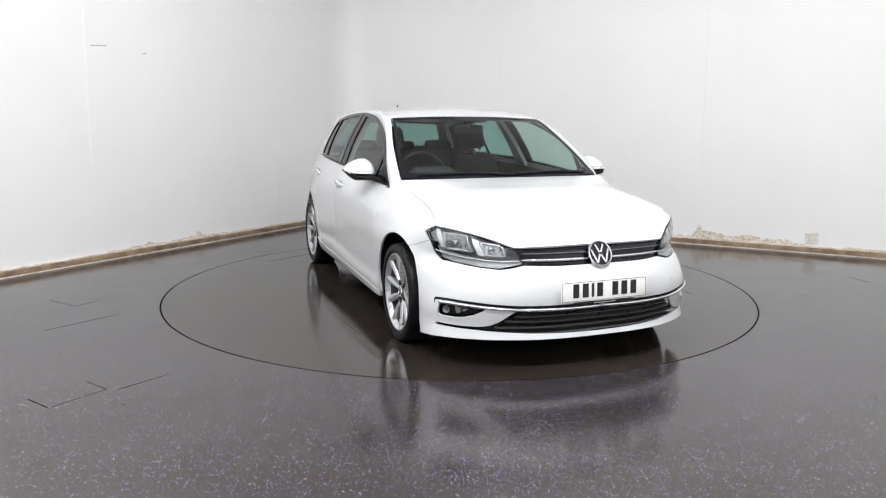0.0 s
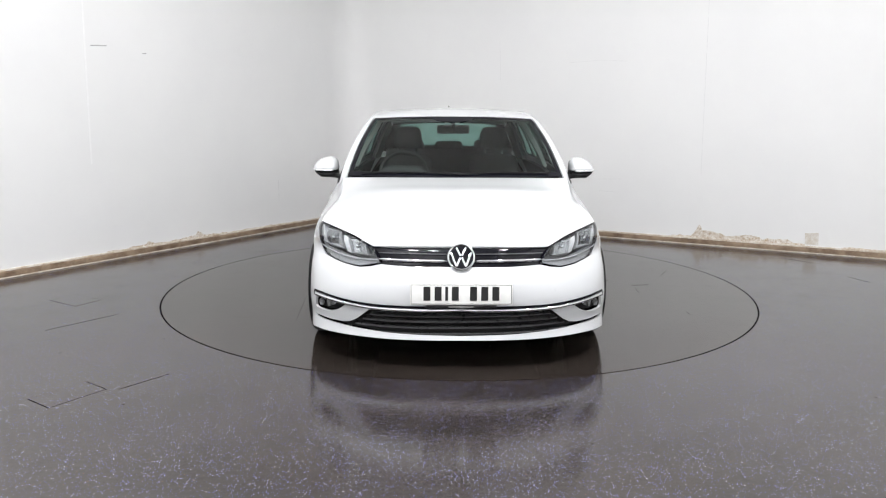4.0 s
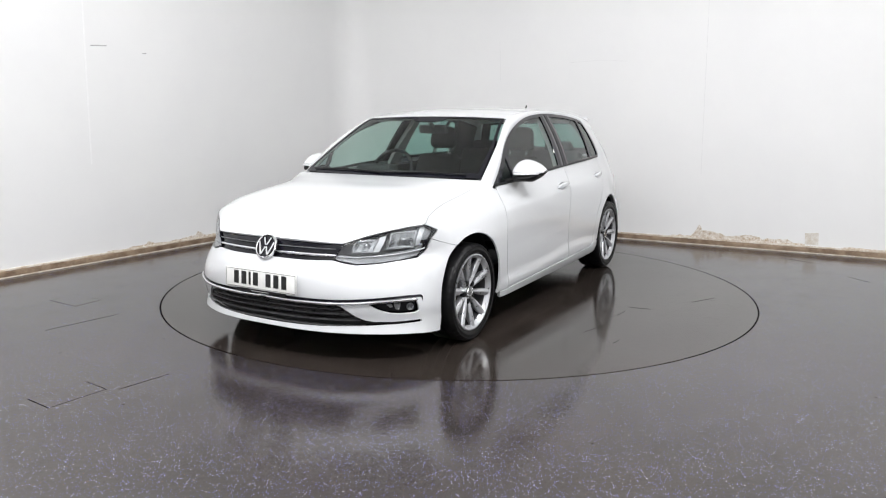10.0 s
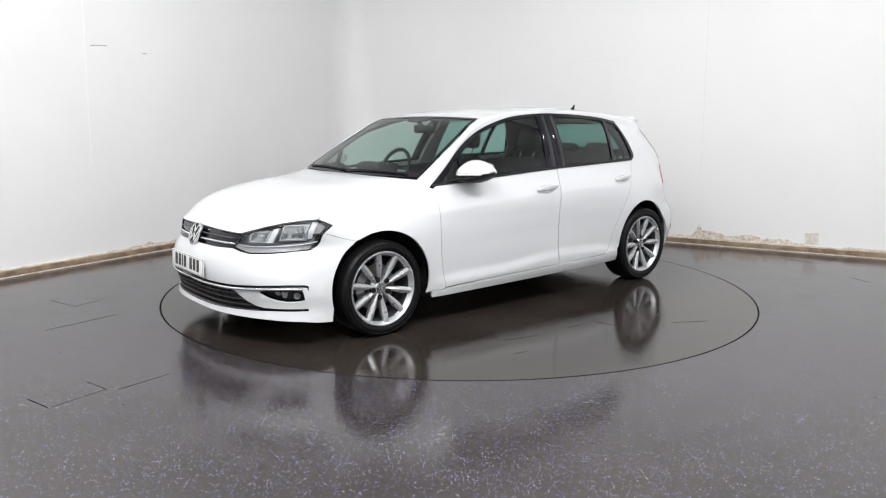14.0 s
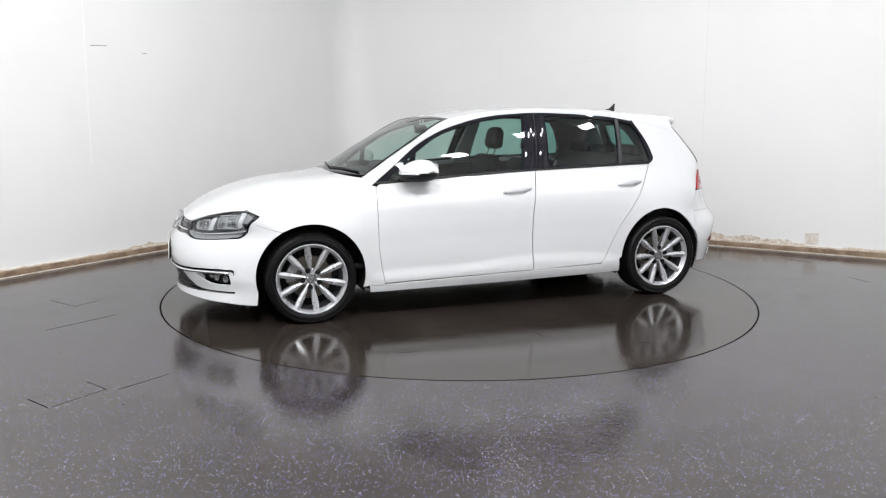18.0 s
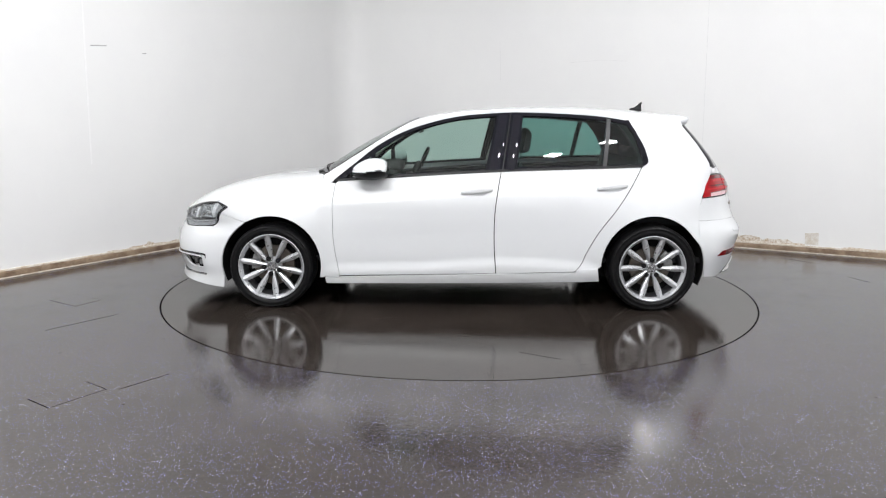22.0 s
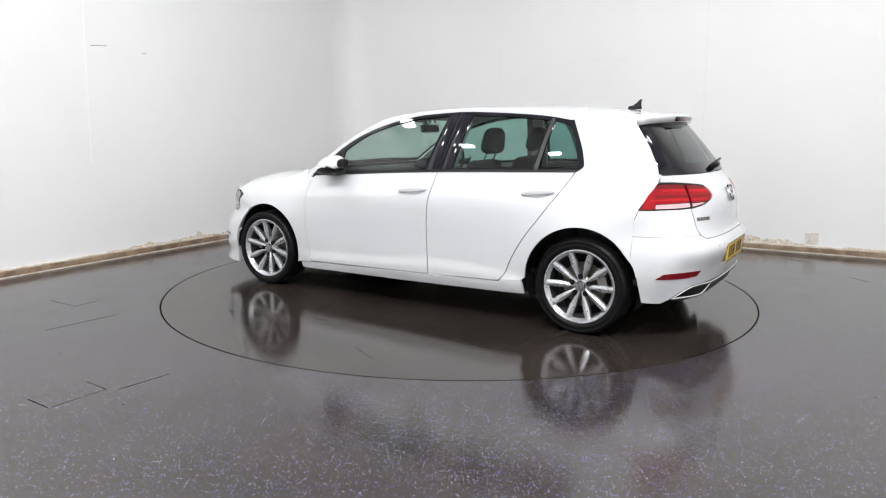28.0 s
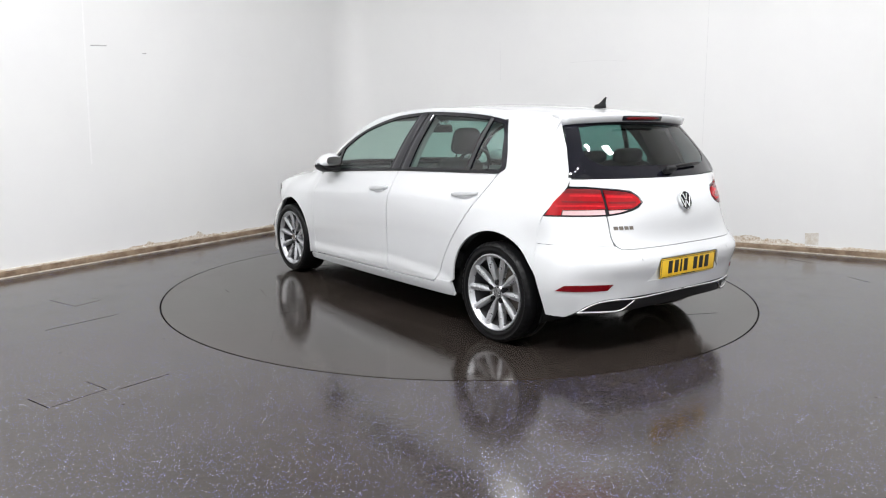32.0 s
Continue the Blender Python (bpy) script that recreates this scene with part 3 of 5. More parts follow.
def rail_map(x, f):
    """The band from the side windows' upper edge (f = 0) to the roof's edge (f = 1)."""
    z0 = WIN_TOP(x)
    y0 = flank(x, z0)[1]
    y1, z1 = RAIL_Y(x), RAIL_Z(x)
    b = math.sin(math.pi * f) * min(1.0, max(0.0, (0.97 - x) / 0.12))
    return (x, y0 + (y1 - y0) * f + 0.014 * b, z0 + (z1 - z0) * f + 0.014 * b)


def screen_map(v, f):
    """The windscreen: v across (-1..1), f from its foot to its top."""
    f2 = max(-0.2, min(1.2, f))
    x_edge, y_edge, z_edge = 0.937 - 0.628 * f2, RAIL_Y(0.937 - 0.628 * f2), RAIL_Z(0.937 - 0.628 * f2)
    x_mid, z_mid = 1.060 - 0.725 * f2, 0.932 + 0.395 * f2 + 0.028 * math.sin(math.pi * min(max(f2, 0), 1))
    k = 1 - abs(v) ** 2.2
    return (x_edge + (x_mid - x_edge) * k, v * y_edge, z_edge + (z_mid - z_edge) * k)


HOOD_X = curve((0, 1.065), (0.5, 1.60), (0.8, 1.925), (1, 2.078))
HOOD_Z = curve((0, 0.934), (0.19, 0.910), (0.39, 0.886), (0.61, 0.832), (0.83, 0.738), (0.93, 0.692), (1, 0.656))
# edge of the bonnet: along the wing, then along the upper edge of the headlamp
LAMP_TOP = ((0.68, 0.769, 0.7355), (0.74, 0.722, 0.730), (0.80, 0.660, 0.715), (0.90, 0.560, 0.686), (1.0, 0.463, 0.648))
LAMP_TOP_Y, LAMP_TOP_Z = curve(*[(u, y) for u, y, z in LAMP_TOP]), curve(*[(u, z) for u, y, z in LAMP_TOP])


def lamp_top(u):
    y, z = LAMP_TOP_Y(u), LAMP_TOP_Z(u)
    return nose(nose_s(y, z), z)


JOIN = lamp_top(0.68)
LAMP_TIP, LAMP_LOW = nose(nose_s(0.7990, 0.700), 0.700)[0], nose(nose_s(0.7915, 0.657), 0.657)[0]
HOOD_EX = curve((0, 0.965), (0.1, 1.065), (0.2, 1.175), (0.35, 1.36), (0.5, 1.53), (0.6, 1.645), (0.68, JOIN[0]))
HOOD_EY = curve((0, 0.738), (0.1, 0.733), (0.2, 0.724), (0.35, 0.718), (0.5, 0.733), (0.6, 0.752), (0.68, JOIN[1]))
HOOD_EZ = curve((0, 0.925), (0.1, 0.889), (0.2, 0.861), (0.35, 0.829), (0.5, 0.800), (0.6, 0.770), (0.68, JOIN[2]))


def hood_edge(u):
    return (HOOD_EX(u), HOOD_EY(u), HOOD_EZ(u)) if u <= 0.68 else lamp_top(u)


EDGE_U = np.linspace(0, 0.68, 60)
EDGE_X, EDGE_Y, EDGE_Z = (np.array([f(u) for u in EDGE_U]) for f in (HOOD_EX, HOOD_EY, HOOD_EZ))


def wing_map(x, z):
    """The flank, rolled over at its top to meet the bonnet's edge."""
    if x < EDGE_X[0] - 0.06:
        return flank(x, z)
    yt, zt = float(np.interp(x, EDGE_X, EDGE_Y)), float(np.interp(x, EDGE_X, EDGE_Z))
    h = 0.13
    t = (z - zt + h) / h
    if t <= 0:
        return flank(x, z)
    y0 = flank(x, zt - h)[1]
    s = (y0 - flank(x, zt - h - 0.02)[1]) / 0.02
    fade = min(1.0, max(0.0, (x - EDGE_X[0] + 0.06) / 0.12))
    return (x, (y0 + s * h * t + (yt - y0 - s * h) * t * t) * fade + flank(x, z)[1] * (1 - fade), z)


def hood_map(u, v):
    """u from the windscreen to the nose, v across (-1..1)."""
    xe, ye, ze = hood_edge(u)
    xc, zc = HOOD_X(u), HOOD_Z(u)
    k = 1 - abs(v) ** 4.5
    return (xe + (xc - xe) * k, v * ye, ze + (zc - ze) * k)


# ---- the car's parts ----
ARCH_F = [(x if x < 1.308 else 1.308 + (x - 1.308) * 1.077, z) for x, z in arc(1.308, 0.312, 0.336, -24, 204, 56)]
ARCH_R = arc(-1.300, 0.318, 0.346, -10, 190, 40)


def build_wheel(car, x, y, side, turn, front):
    """A wheel with its tyre, ten-spoke alloy rim, cap and bolts; its outer face looks along +y before it is mirrored."""
    root = new("wheel")
    root.parent = car
    r0 = 0.293 if front else 0.299      # loaded radius
    root.matrix_basis = pose(x, y * side, r0, 0, 0, 0 if side > 0 else 180)
    tread = [(0.228, -0.10), (0.255, -0.104), (0.280, -0.108), (0.293, -0.100), (0.300, -0.085), (0.301, -0.035), (0.296, -0.034), (0.296, -0.026), (0.301, -0.025), (0.301, 0.025), (0.296, 0.026), (0.296, 0.034), (0.301, 0.035), (0.300, 0.082),
             (0.2965, 0.093), (0.290, 0.102), (0.279, 0.1085), (0.277, 0.1072), (0.258, 0.1075), (0.256, 0.1085), (0.246, 0.107), (0.234, 0.100), (0.226, 0.092), (0.224, -0.095), (0.228, -0.10)]
    tread = [(r if r < 0.25 else 0.25 + (r - 0.25) * (r0 - 0.25) / 0.051, w) for r, w in tread]
    bm = lathe(tread, 144)
    # shoulder blocks
    for v in bm.verts:
        r = math.hypot(v.co.x, v.co.z)
        if r0 - 0.012 < r < r0 - 0.0015 and abs(v.co.y) > 0.08 and round(math.atan2(v.co.z, v.co.x) / (2 * math.pi) * 144) % 3 == 0:
            v.co.x *= 0.9875
            v.co.z *= 0.9875
            v.co.y *= 0.985
    part("tyre", bm, RUBBER, root, "black rubber tyre with blocked shoulders")
    part("rim_lip", lathe([(0.207, 0.072), (0.219, 0.082), (0.225, 0.090), (0.2300, 0.097), (0.2290, 0.103), (0.2235, 0.104), (0.2175, 0.098), (0.209, 0.086), (0.203, 0.076), (0.207, 0.072)], 72), ALLOY, root, "silver rim edge")
    part("rim_barrel", lathe([(0.222, -0.09), (0.212, -0.075), (0.203, -0.03), (0.203, 0.03), (0.208, 0.074), (0.203, 0.074), (0.196, 0.03), (0.196, -0.03), (0.208, -0.088), (0.222, -0.09)], 64), ALLOY_SHADE, root, "inside of the rim, shade put into its dark colour")
    part("brake_disc", lathe([(0.001, 0.012), (0.075, 0.012), (0.078, 0.006), (0.140, 0.006), (0.143, 0.002), (0.143, -0.014), (0.001, -0.014)], 48), STEEL, root, "grey steel brake disc")
    shoe = arc(0, 0, 0.155, -30, 30, 8) + arc(0, 0, 0.098, 30, -30, 8)
    a0 = radians(20 if front else 160)
    shoe = [(p * math.cos(a0) - q * math.sin(a0), p * math.sin(a0) + q * math.cos(a0)) for p, q in shoe]
    part("brake_caliper", panel_mesh("brake_caliper", shoe, lambda a, b: (a, 0.030, b), step=0.03, thick=0.05, centre=(0, -1, 0)), CALIPER, root, "grey brake caliper")
    # Not a wheel part: a dark disc stands in for the shade here.
    part("inner_shadow", lathe([(0.001, -0.03), (0.205, -0.03), (0.205, -0.045), (0.001, -0.045)], 32), UNDER, root, "dark disc added for the shade inside the wheel")
    for k in range(10):
        bm = bmesh.new()
        rows = [(0.034, 0.0105, 0.062, 0.022, 0.003), (0.066, 0.0115, 0.069, 0.030, 0.005), (0.095, 0.0150, 0.074, 0.032, 0.006), (0.130, 0.0205, 0.079, 0.032, 0.006), (0.160, 0.0220, 0.083, 0.032, 0.006), (0.190, 0.0205, 0.088, 0.028, 0.005), (0.212, 0.0185, 0.093, 0.022, 0.003), (0.221, 0.0175, 0.096, 0.018, 0.002)]
        rings = []
        for r, hw, face, depth, ridge in rows:
            rings.append([bm.verts.new(q) for q in ((r, face - depth, -hw * 0.86), (r, face - 0.007, -hw), (r, face - 0.001, -hw + 0.0025), (r, face + ridge, -hw * 0.12), (r, face + ridge, hw * 0.06), (r, face - 0.001, hw - 0.0025), (r, face - 0.007, hw), (r, face - depth, hw * 0.86))])
        for a, b in zip(rings[:-1], rings[1:]):
            for q in range(7):
                bm.faces.new((a[q], a[q + 1], b[q + 1], b[q]))
            bm.faces.new((a[7], a[0], b[0], b[7]))
        bm.faces.new(rings[0])
        bm.faces.new(rings[-1][::-1])
        bmesh.ops.recalc_face_normals(bm, faces=bm.faces)
        bmesh.ops.transform(bm, matrix=pose(0, 0, 0, 0, 36 * k + turn, 0), verts=bm.verts)
        part("spoke", bm, ALLOY, root)
    part("hub", lathe([(0.001, 0.068), (0.035, 0.068), (0.040, 0.062), (0.050, 0.046), (0.060, 0.040), (0.060, 0.02), (0.001, 0.02)], 40), ALLOY, root)
    cap = part("centre_cap", lathe([(0.001, 0.079), (0.026, 0.079), (0.031, 0.076), (0.033, 0.066)], 32), LAMP_DARK, root, "dark grey centre cap with a chrome ring")
    part("cap_ring", lathe([(0.0255, 0.078), (0.027, 0.0815), (0.030, 0.0815), (0.032, 0.076)], 32), CHROME, cap)
    for xa, za, xb, zb in ((-0.86, 0.30, -0.40, -0.82), (-0.40, -0.82, 0.0, 0.0), (0.0, 0.0, 0.40, -0.82), (0.40, -0.82, 0.86, 0.30), (-0.40, 0.84, 0.0, 0.12), (0.0, 0.12, 0.40, 0.84)):
        r = 0.025
        ang = math.degrees(math.atan2(zb - za, xb - xa))
        part("stroke", block((math.hypot(xb - xa, zb - za) * r, 0.003, 0.0045), ((xa + xb) / 2 * r, 0.080, (za + zb) / 2 * r), (0, -ang, 0)), CHROME, cap)
    for k in range(5):
        a = radians(72 * k + 18) - radians(turn)
        well = lathe([(0.001, 0.0600), (0.0150, 0.0600), (0.0155, 0.0640), (0.0165, 0.0640), (0.017, 0.04)], 16)
        bmesh.ops.transform(well, matrix=pose(0.057 * math.cos(a), 0.010, 0.057 * math.sin(a)), verts=well.verts)
        part("bolt_well", well, BLACK, root, "dark bolt recess")
        bm = lathe([(0.001, 0.070), (0.0075, 0.070), (0.0095, 0.067), (0.0095, 0.04)], 6)
        bmesh.ops.transform(bm, matrix=pose(0.057 * math.cos(a), 0.004, 0.057 * math.sin(a)), verts=bm.verts)
        part("wheel_bolt", bm, BLACK, root)
    return root


def loft(rows, closed_ends=True):
    """Skin over closed rings of equal counts."""
    bm = bmesh.new()
    rings = [[bm.verts.new(p) for p in r] for r in rows]
    n = len(rings[0])
    for a, b in zip(rings[:-1], rings[1:]):
        for q in range(n):
            bm.faces.new((a[q], a[(q + 1) % n], b[(q + 1) % n], b[q]))
    if closed_ends:
        bm.faces.new(rings[0][::-1])
        bm.faces.new(rings[-1])
    bmesh.ops.recalc_face_normals(bm, faces=bm.faces)
    for f in bm.faces:
        f.smooth = True
    return bm


def build_car():
    car = tagged(new("hatchback_car"), "white five-door hatchback car with silver alloy wheels, parked on the turntable", "car")

    # bonnet, roof, windscreen
    panel("bonnet", [(0.0, -0.9955), (0.25, -0.9955), (0.5, -0.9955), (0.75, -0.995), (1.0, -0.985), (1.0, 0.985), (0.75, 0.995), (0.5, 0.9955), (0.25, 0.9955), (0.0, 0.9955)],
          hood_map, PAINT, car, "smooth white bonnet", step=0.035)
    for sg in (1, -1):
        # A dark tube is added under each shut line for the gap's shade.
        line = [Vector(hood_edge(0.02 + 0.66 * k / 24)) for k in range(25)]
        part("bonnet_gap_shade", tube([(p.x, sg * (p.y - 0.003), p.z - 0.016) for p in line], 0.006), UNDER, car, "dark strip added for the shade in the bonnet gap")
    panel("roof", [(0.315, -1), (0.315, 1), (-1.50, 1), (-1.50, -1)], roof_map, PAINT, car, "white roof", step=0.06)
    panel("headliner", [(0.28, -0.97), (0.28, 0.97), (-1.45, 0.97), (-1.45, -0.97)], roof_map, LINER, car, "pale headliner", step=0.1, lift=-0.03, thick=0.01)
    screen = panel("windscreen", [(-0.985, 0.0), (0.985, 0.0), (0.975, 0.995), (-0.975, 0.995)], screen_map, GLASS, car, "green-tinted windscreen", step=0.07, thick=0)
    screen.visible_shadow = False
    rim = [(-0.985, 0.0), (0.985, 0.0), (0.975, 0.995), (-0.975, 0.995)]
    hole = [(-0.952, 0.065), (0.952, 0.065), (0.945, 0.955), (0.25, 0.955), (0.20, 0.90), (0.08, 0.87), (-0.08, 0.87), (-0.20, 0.90), (-0.25, 0.955), (-0.945, 0.955)]
    part("screen_border", panel_mesh("screen_border", rim, screen_map, step=0.07, holes=[hole], thick=0.004, lift=0.002), BLACK_GLOSS, screen, "black printed border")
    for sg in (1, -1):
        build_side(car, sg)
    build_front(car)
    build_rear(car)
    build_cabin(car)
    # wheels and the dark underside
    for x, y, turn in ((1.320, 0.767, 25), (-1.311, 0.751, 0)):
        for sg in (1, -1):
            build_wheel(car, x, y, sg, turn, x > 0)
    # The undertray and the wide blocks by the sills are added against bright gaps.
    for name, size, at in (("underbody", (1.80, 1.58, 0.08), (0, 0, 0.255)), ("undertray", (1.70, 1.30, 0.10), (0.02, 0, 0.225)), ("rear_axle", (0.30, 1.20, 0.08), (-1.18, 0, 0.225)),
                           ("underside_light_block", (0.09, 1.58, 0.12), (-0.895, 0, 0.262)), ("underside_light_block", (0.09, 1.58, 0.12), (0.905, 0, 0.245)), ("engine_tray", (0.55, 1.0, 0.22), (1.35, 0, 0.32)),
                           ("front_tray", (0.36, 1.0, 0.10), (1.78, 0, 0.25)), ("spare_wheel_well", (0.75, 1.0, 0.2), (-1.45, 0, 0.33))):
        part(name, block(size, at, (0, 0, 0), 0.02), UNDER, car, "dark underside panel")
    for x in (1.308, -1.300):
        for sg in (1, -1):
            # The back disc is added to close the view through the arch.
            bm = lathe([(0.002, -0.25), (0.354, -0.25), (0.354, 0.05), (0.351, 0.05), (0.351, -0.246), (0.002, -0.246)], 48)
            bmesh.ops.bisect_plane(bm, geom=bm.verts[:] + bm.edges[:] + bm.faces[:], plane_co=(0, 0, -0.14), plane_no=(0, 0, -1), clear_outer=True)
            bmesh.ops.scale(bm, vec=(1.05, 1, 1.0), verts=bm.verts)
            bmesh.ops.transform(bm, matrix=pose(x, 0.745 * sg, 0.316, 0, 0, 0 if sg > 0 else 180), verts=bm.verts)
            part("wheel_liner", bm, UNDER, car, "black wheel-arch liner")
    return car


HANDLES = ((0.008, -0.207, 0.823, 0.845), (-0.910, -1.121, 0.852, 0.872))


def scoop(x0, x1, z0, z1):
    """Outline of the scoop behind a door handle."""
    return [((x0 + x1) / 2 + 0.072 * math.cos(a), (z0 + z1) / 2 - 0.012 + 0.027 * math.sin(a)) for a in [2 * math.pi * k / 28 for k in range(28)]]


def build_side(car, sg):
    left = dict(side=sg)
    bonnet_line = [(HOOD_EX(u), HOOD_EZ(u)) for u in (0.0, 0.05, 0.1, 0.15, 0.2, 0.25, 0.3, 0.35, 0.4, 0.45, 0.5, 0.55, 0.6, 0.64, 0.68)]
    door_f = smooth_line([(0.872, 0.868), (0.884, 0.760), (0.884, 0.651), (0.877, 0.453), (0.842, 0.240)])
    door_m = smooth_line([(-0.263, 0.957), (-0.240, 0.83), (-0.224, 0.711), (-0.219, 0.478), (-0.234, 0.262)])
    door_r = smooth_line([(-1.226, 0.989), (-1.201, 0.944), (-1.058, 0.726), (-0.917, 0.533), (-0.845, 0.400), (-0.815, 0.330), (-0.776, 0.284)])
    sill_top = lambda x: 0.236 + (0.842 - x) * 0.0285
    g = 0.0032
    # wing
    wing = [(HOOD_EX(0.0), 0.888), *bonnet_line, ((JOIN[0] + LAMP_TIP) / 2, 0.7195), (LAMP_TIP, 0.700), (LAMP_LOW, 0.657), (1.59, 0.627), (1.540, 0.6115), (1.499, 0.602), *[p for p in ARCH_F if p[0] < 1.496 and p[1] > 0.2], (0.944, 0.228), (0.846, 0.228)]
    wing += [(x + g, z) for x, z in door_f[::-1]]
    panel("front_wing", wing, wing_map, PAINT, car, "white front wing", step=0.025, **left)
    # doors
    fd = door_f + [(-0.234 + g, sill_top(-0.234))] + [(x + g, z) for x, z in door_m[::-1]]
    fd += [(x, belt(x)) for x in np.linspace(-0.2, 0.85, 12)]
    front = panel("front_door", fd, flank, PAINT, car, "white front door", step=0.017, holes=[scoop(*HANDLES[0])], **left)
    rd = [(x - g, z) for x, z in door_m] + [(-0.5, sill_top(-0.5)), (-0.74, sill_top(-0.74))] + [(x + g, z) for x, z in door_r[::-1]] + [(x, belt(x)) for x in np.linspace(-1.18, -0.3, 10)]
    rear = panel("rear_door", rd, flank, PAINT, car, "white rear door", step=0.017, holes=[scoop(*HANDLES[1])], **left)
    # sill
    panel("sill", [(0.938, 0.184), (0.944, 0.222), (0.846, 0.222), (0.842, sill_top(0.842) - 0.007), (-0.776, sill_top(-0.776) - 0.007), (-0.80, 0.30), (-0.93, 0.30), (-0.944, 0.212), (0.0, 0.192)], flank, PAINT, car, "white sill", step=0.05, lift=0.006, thick=0.02, **left)
    # quarter panel with the rear pillar
    back = [(-1.617, 0.478), (-1.617, 0.60), (-1.617, 0.72), (-1.635, 0.785), (-1.716, 0.940), (-1.727, 0.99)]
    pillar = [(-1.630, 1.15), (-1.523, 1.292)]
    quarter = [(x - g, z) for x, z in door_r] + [(-0.80 - g, 0.294), (-0.93, 0.30)]
    quarter += [p for p in ARCH_R if p[1] > 0.31 and p[0] > -1.598] + back + pillar + [(x, WIN_TOP(x)) for x in (-1.48, -1.40, -1.30, -1.22)]
    glass_back = smooth_line([(-1.150, 1.305), (-1.195, 1.225), (-1.262, 1.074), (-1.270, 1.020), (-1.235, 0.992)], 5)
    quarter += glass_back
    panel("rear_quarter", quarter, flank, PAINT, car, "white rear quarter panel", step=0.025, **left)
    # roof rail and windscreen pillar
    panel("roof_rail", [(x, 0) for x in np.linspace(0.985, -1.53, 40)] + [(x, 1) for x in np.linspace(-1.53, 0.985, 40)], rail_map, PAINT, car, "white pillar and roof rail", step=0.06, **left)
    # windows: black frames, panes, divider
    low = [(x, belt(x)) for x in np.linspace(0.885, -1.235, 30)]
    up = [(x, WIN_TOP(x)) for x in np.linspace(-1.13, 0.87, 44)]
    whole = low + glass_back[::-1] + up
    cut_f = smooth_line([(0.60, 1.075), (0.42, 1.190), (0.225, 1.258), (0.028, 1.302), (-0.169, 1.322), (-0.235, 1.328)], 4)
    hole_f = [(0.600, 0.922), (0.199, 0.950), (-0.155, 0.970)] + cut_f[::-1]
    hole_q = [(0.805, 0.905), (0.635, 0.917), (0.635, 1.055)]
    hole_r = [(-0.372, 0.985), (-0.948, 1.000), (-0.992, 1.300), (-0.755, 1.320), (-0.561, 1.328), (-0.418, 1.330)]
    hole_c = [(-0.985, 1.001), (-1.225, 1.008), (-1.238, 1.03), (-1.180, 1.205), (-1.135, 1.275), (-1.03, 1.296)]
    frame_w = panel("window_frame", whole, flank, BLACK_GLOSS, car, "gloss black window frame and door pillar", step=0.025, holes=[hole_f, hole_q, hole_r, hole_c], lift=0.005, e=0.03, **left)
    for outline, mat in ((hole_f, GLASS), (hole_q, GLASS), (hole_r, GLASS_REAR), (hole_c, GLASS_REAR)):
        m = np.mean(np.array(outline), 0)
        grown = [tuple(np.array(p) + (np.array(p) - m) * 0.02) for p in outline]
        pane = panel("window_pane", grown, flank, mat, frame_w, "tinted side window", step=0.025, thick=0, lift=-0.002, e=0.045, **left)
        pane.visible_shadow = False
    for foot, head in (((-0.158, -0.266), (-0.238, -0.331)), ((-0.279, -0.369), (-0.341, -0.417))):
        def cover_map(u, z, foot=foot, head=head):
            """A strip that bulges across its width."""
            f = (z - 0.966) / 0.380
            a, b = foot[0] + (head[0] - foot[0]) * f, foot[1] + (head[1] - foot[1]) * f
            x = (a + b) / 2 + (a - b) / 2 * u / 0.04
            return (x, flank(x, z)[1] + 0.008 - 0.009 * (u / 0.04) ** 2 + 0.002, z)
        part("pillar_cover", panel_mesh("pillar_cover", [(-0.039, 0.968), (0.039, 0.968), (0.039, 1.338), (-0.039, 1.338)], cover_map, step=0.012, thick=0.006, e=0.004, **left), PILLAR, frame_w, "gloss black door pillar cover")
    part("pillar_seam", panel_mesh("pillar_seam", [(-0.268, 0.966), (-0.276, 0.966), (-0.338, 1.346), (-0.330, 1.346)], flank, step=0.04, thick=0.006, lift=0.0075, **left), BLACK, frame_w, "black joint between the door frames")
    # waist trim
    part("waist_trim", panel_mesh("waist_trim", [(x, belt(x) - 0.004) for x in np.linspace(0.88, -1.23, 30)] + [(x, belt(x) + 0.010) for x in np.linspace(-1.23, 0.88, 30)], flank, step=0.05, thick=0.008, lift=0.007, **left), BLACK, frame_w, "black waist seal")
    # divider of the rear window
    part("divider", panel_mesh("divider", [(-0.955, 0.992), (-0.982, 0.992), (-1.027, 1.312), (-1.000, 1.312)], flank, step=0.05, thick=0.01, lift=0.006, **left), DIVIDER, frame_w, "grey window divider")
    # handles over scooped recesses
    for owner, (x0, x1, z0, z1) in ((front, HANDLES[0]), (rear, HANDLES[1])):
        pts = []
        for i in range(15):
            f = i / 14
            x = x0 + (x1 - x0) * f
            z = z0 + (z1 - z0) * f - 0.004 + 0.004 * math.sin(math.pi * f)
            y = flank(x, z)[1] + 0.004 + 0.020 * math.sin(math.pi * f) ** 0.6
            h = 0.009 + 0.009 * math.sin(math.pi * f)
            pts.append([(x, sg * (y + 0.011 * math.copysign(abs(math.cos(a)) ** 0.35, math.cos(a))), z + h * math.copysign(abs(math.sin(a)) ** 0.7, math.sin(a))) for a in [2 * math.pi * (k + 0.5) / 16 for k in range(16)]])
        part("door_handle", loft(pts), PAINT, owner, "white bar door handle")
        dish = scoop(x0, x1, z0, z1)
        cx, cz = (x0 + x1) / 2, (z0 + z1) / 2 - 0.012

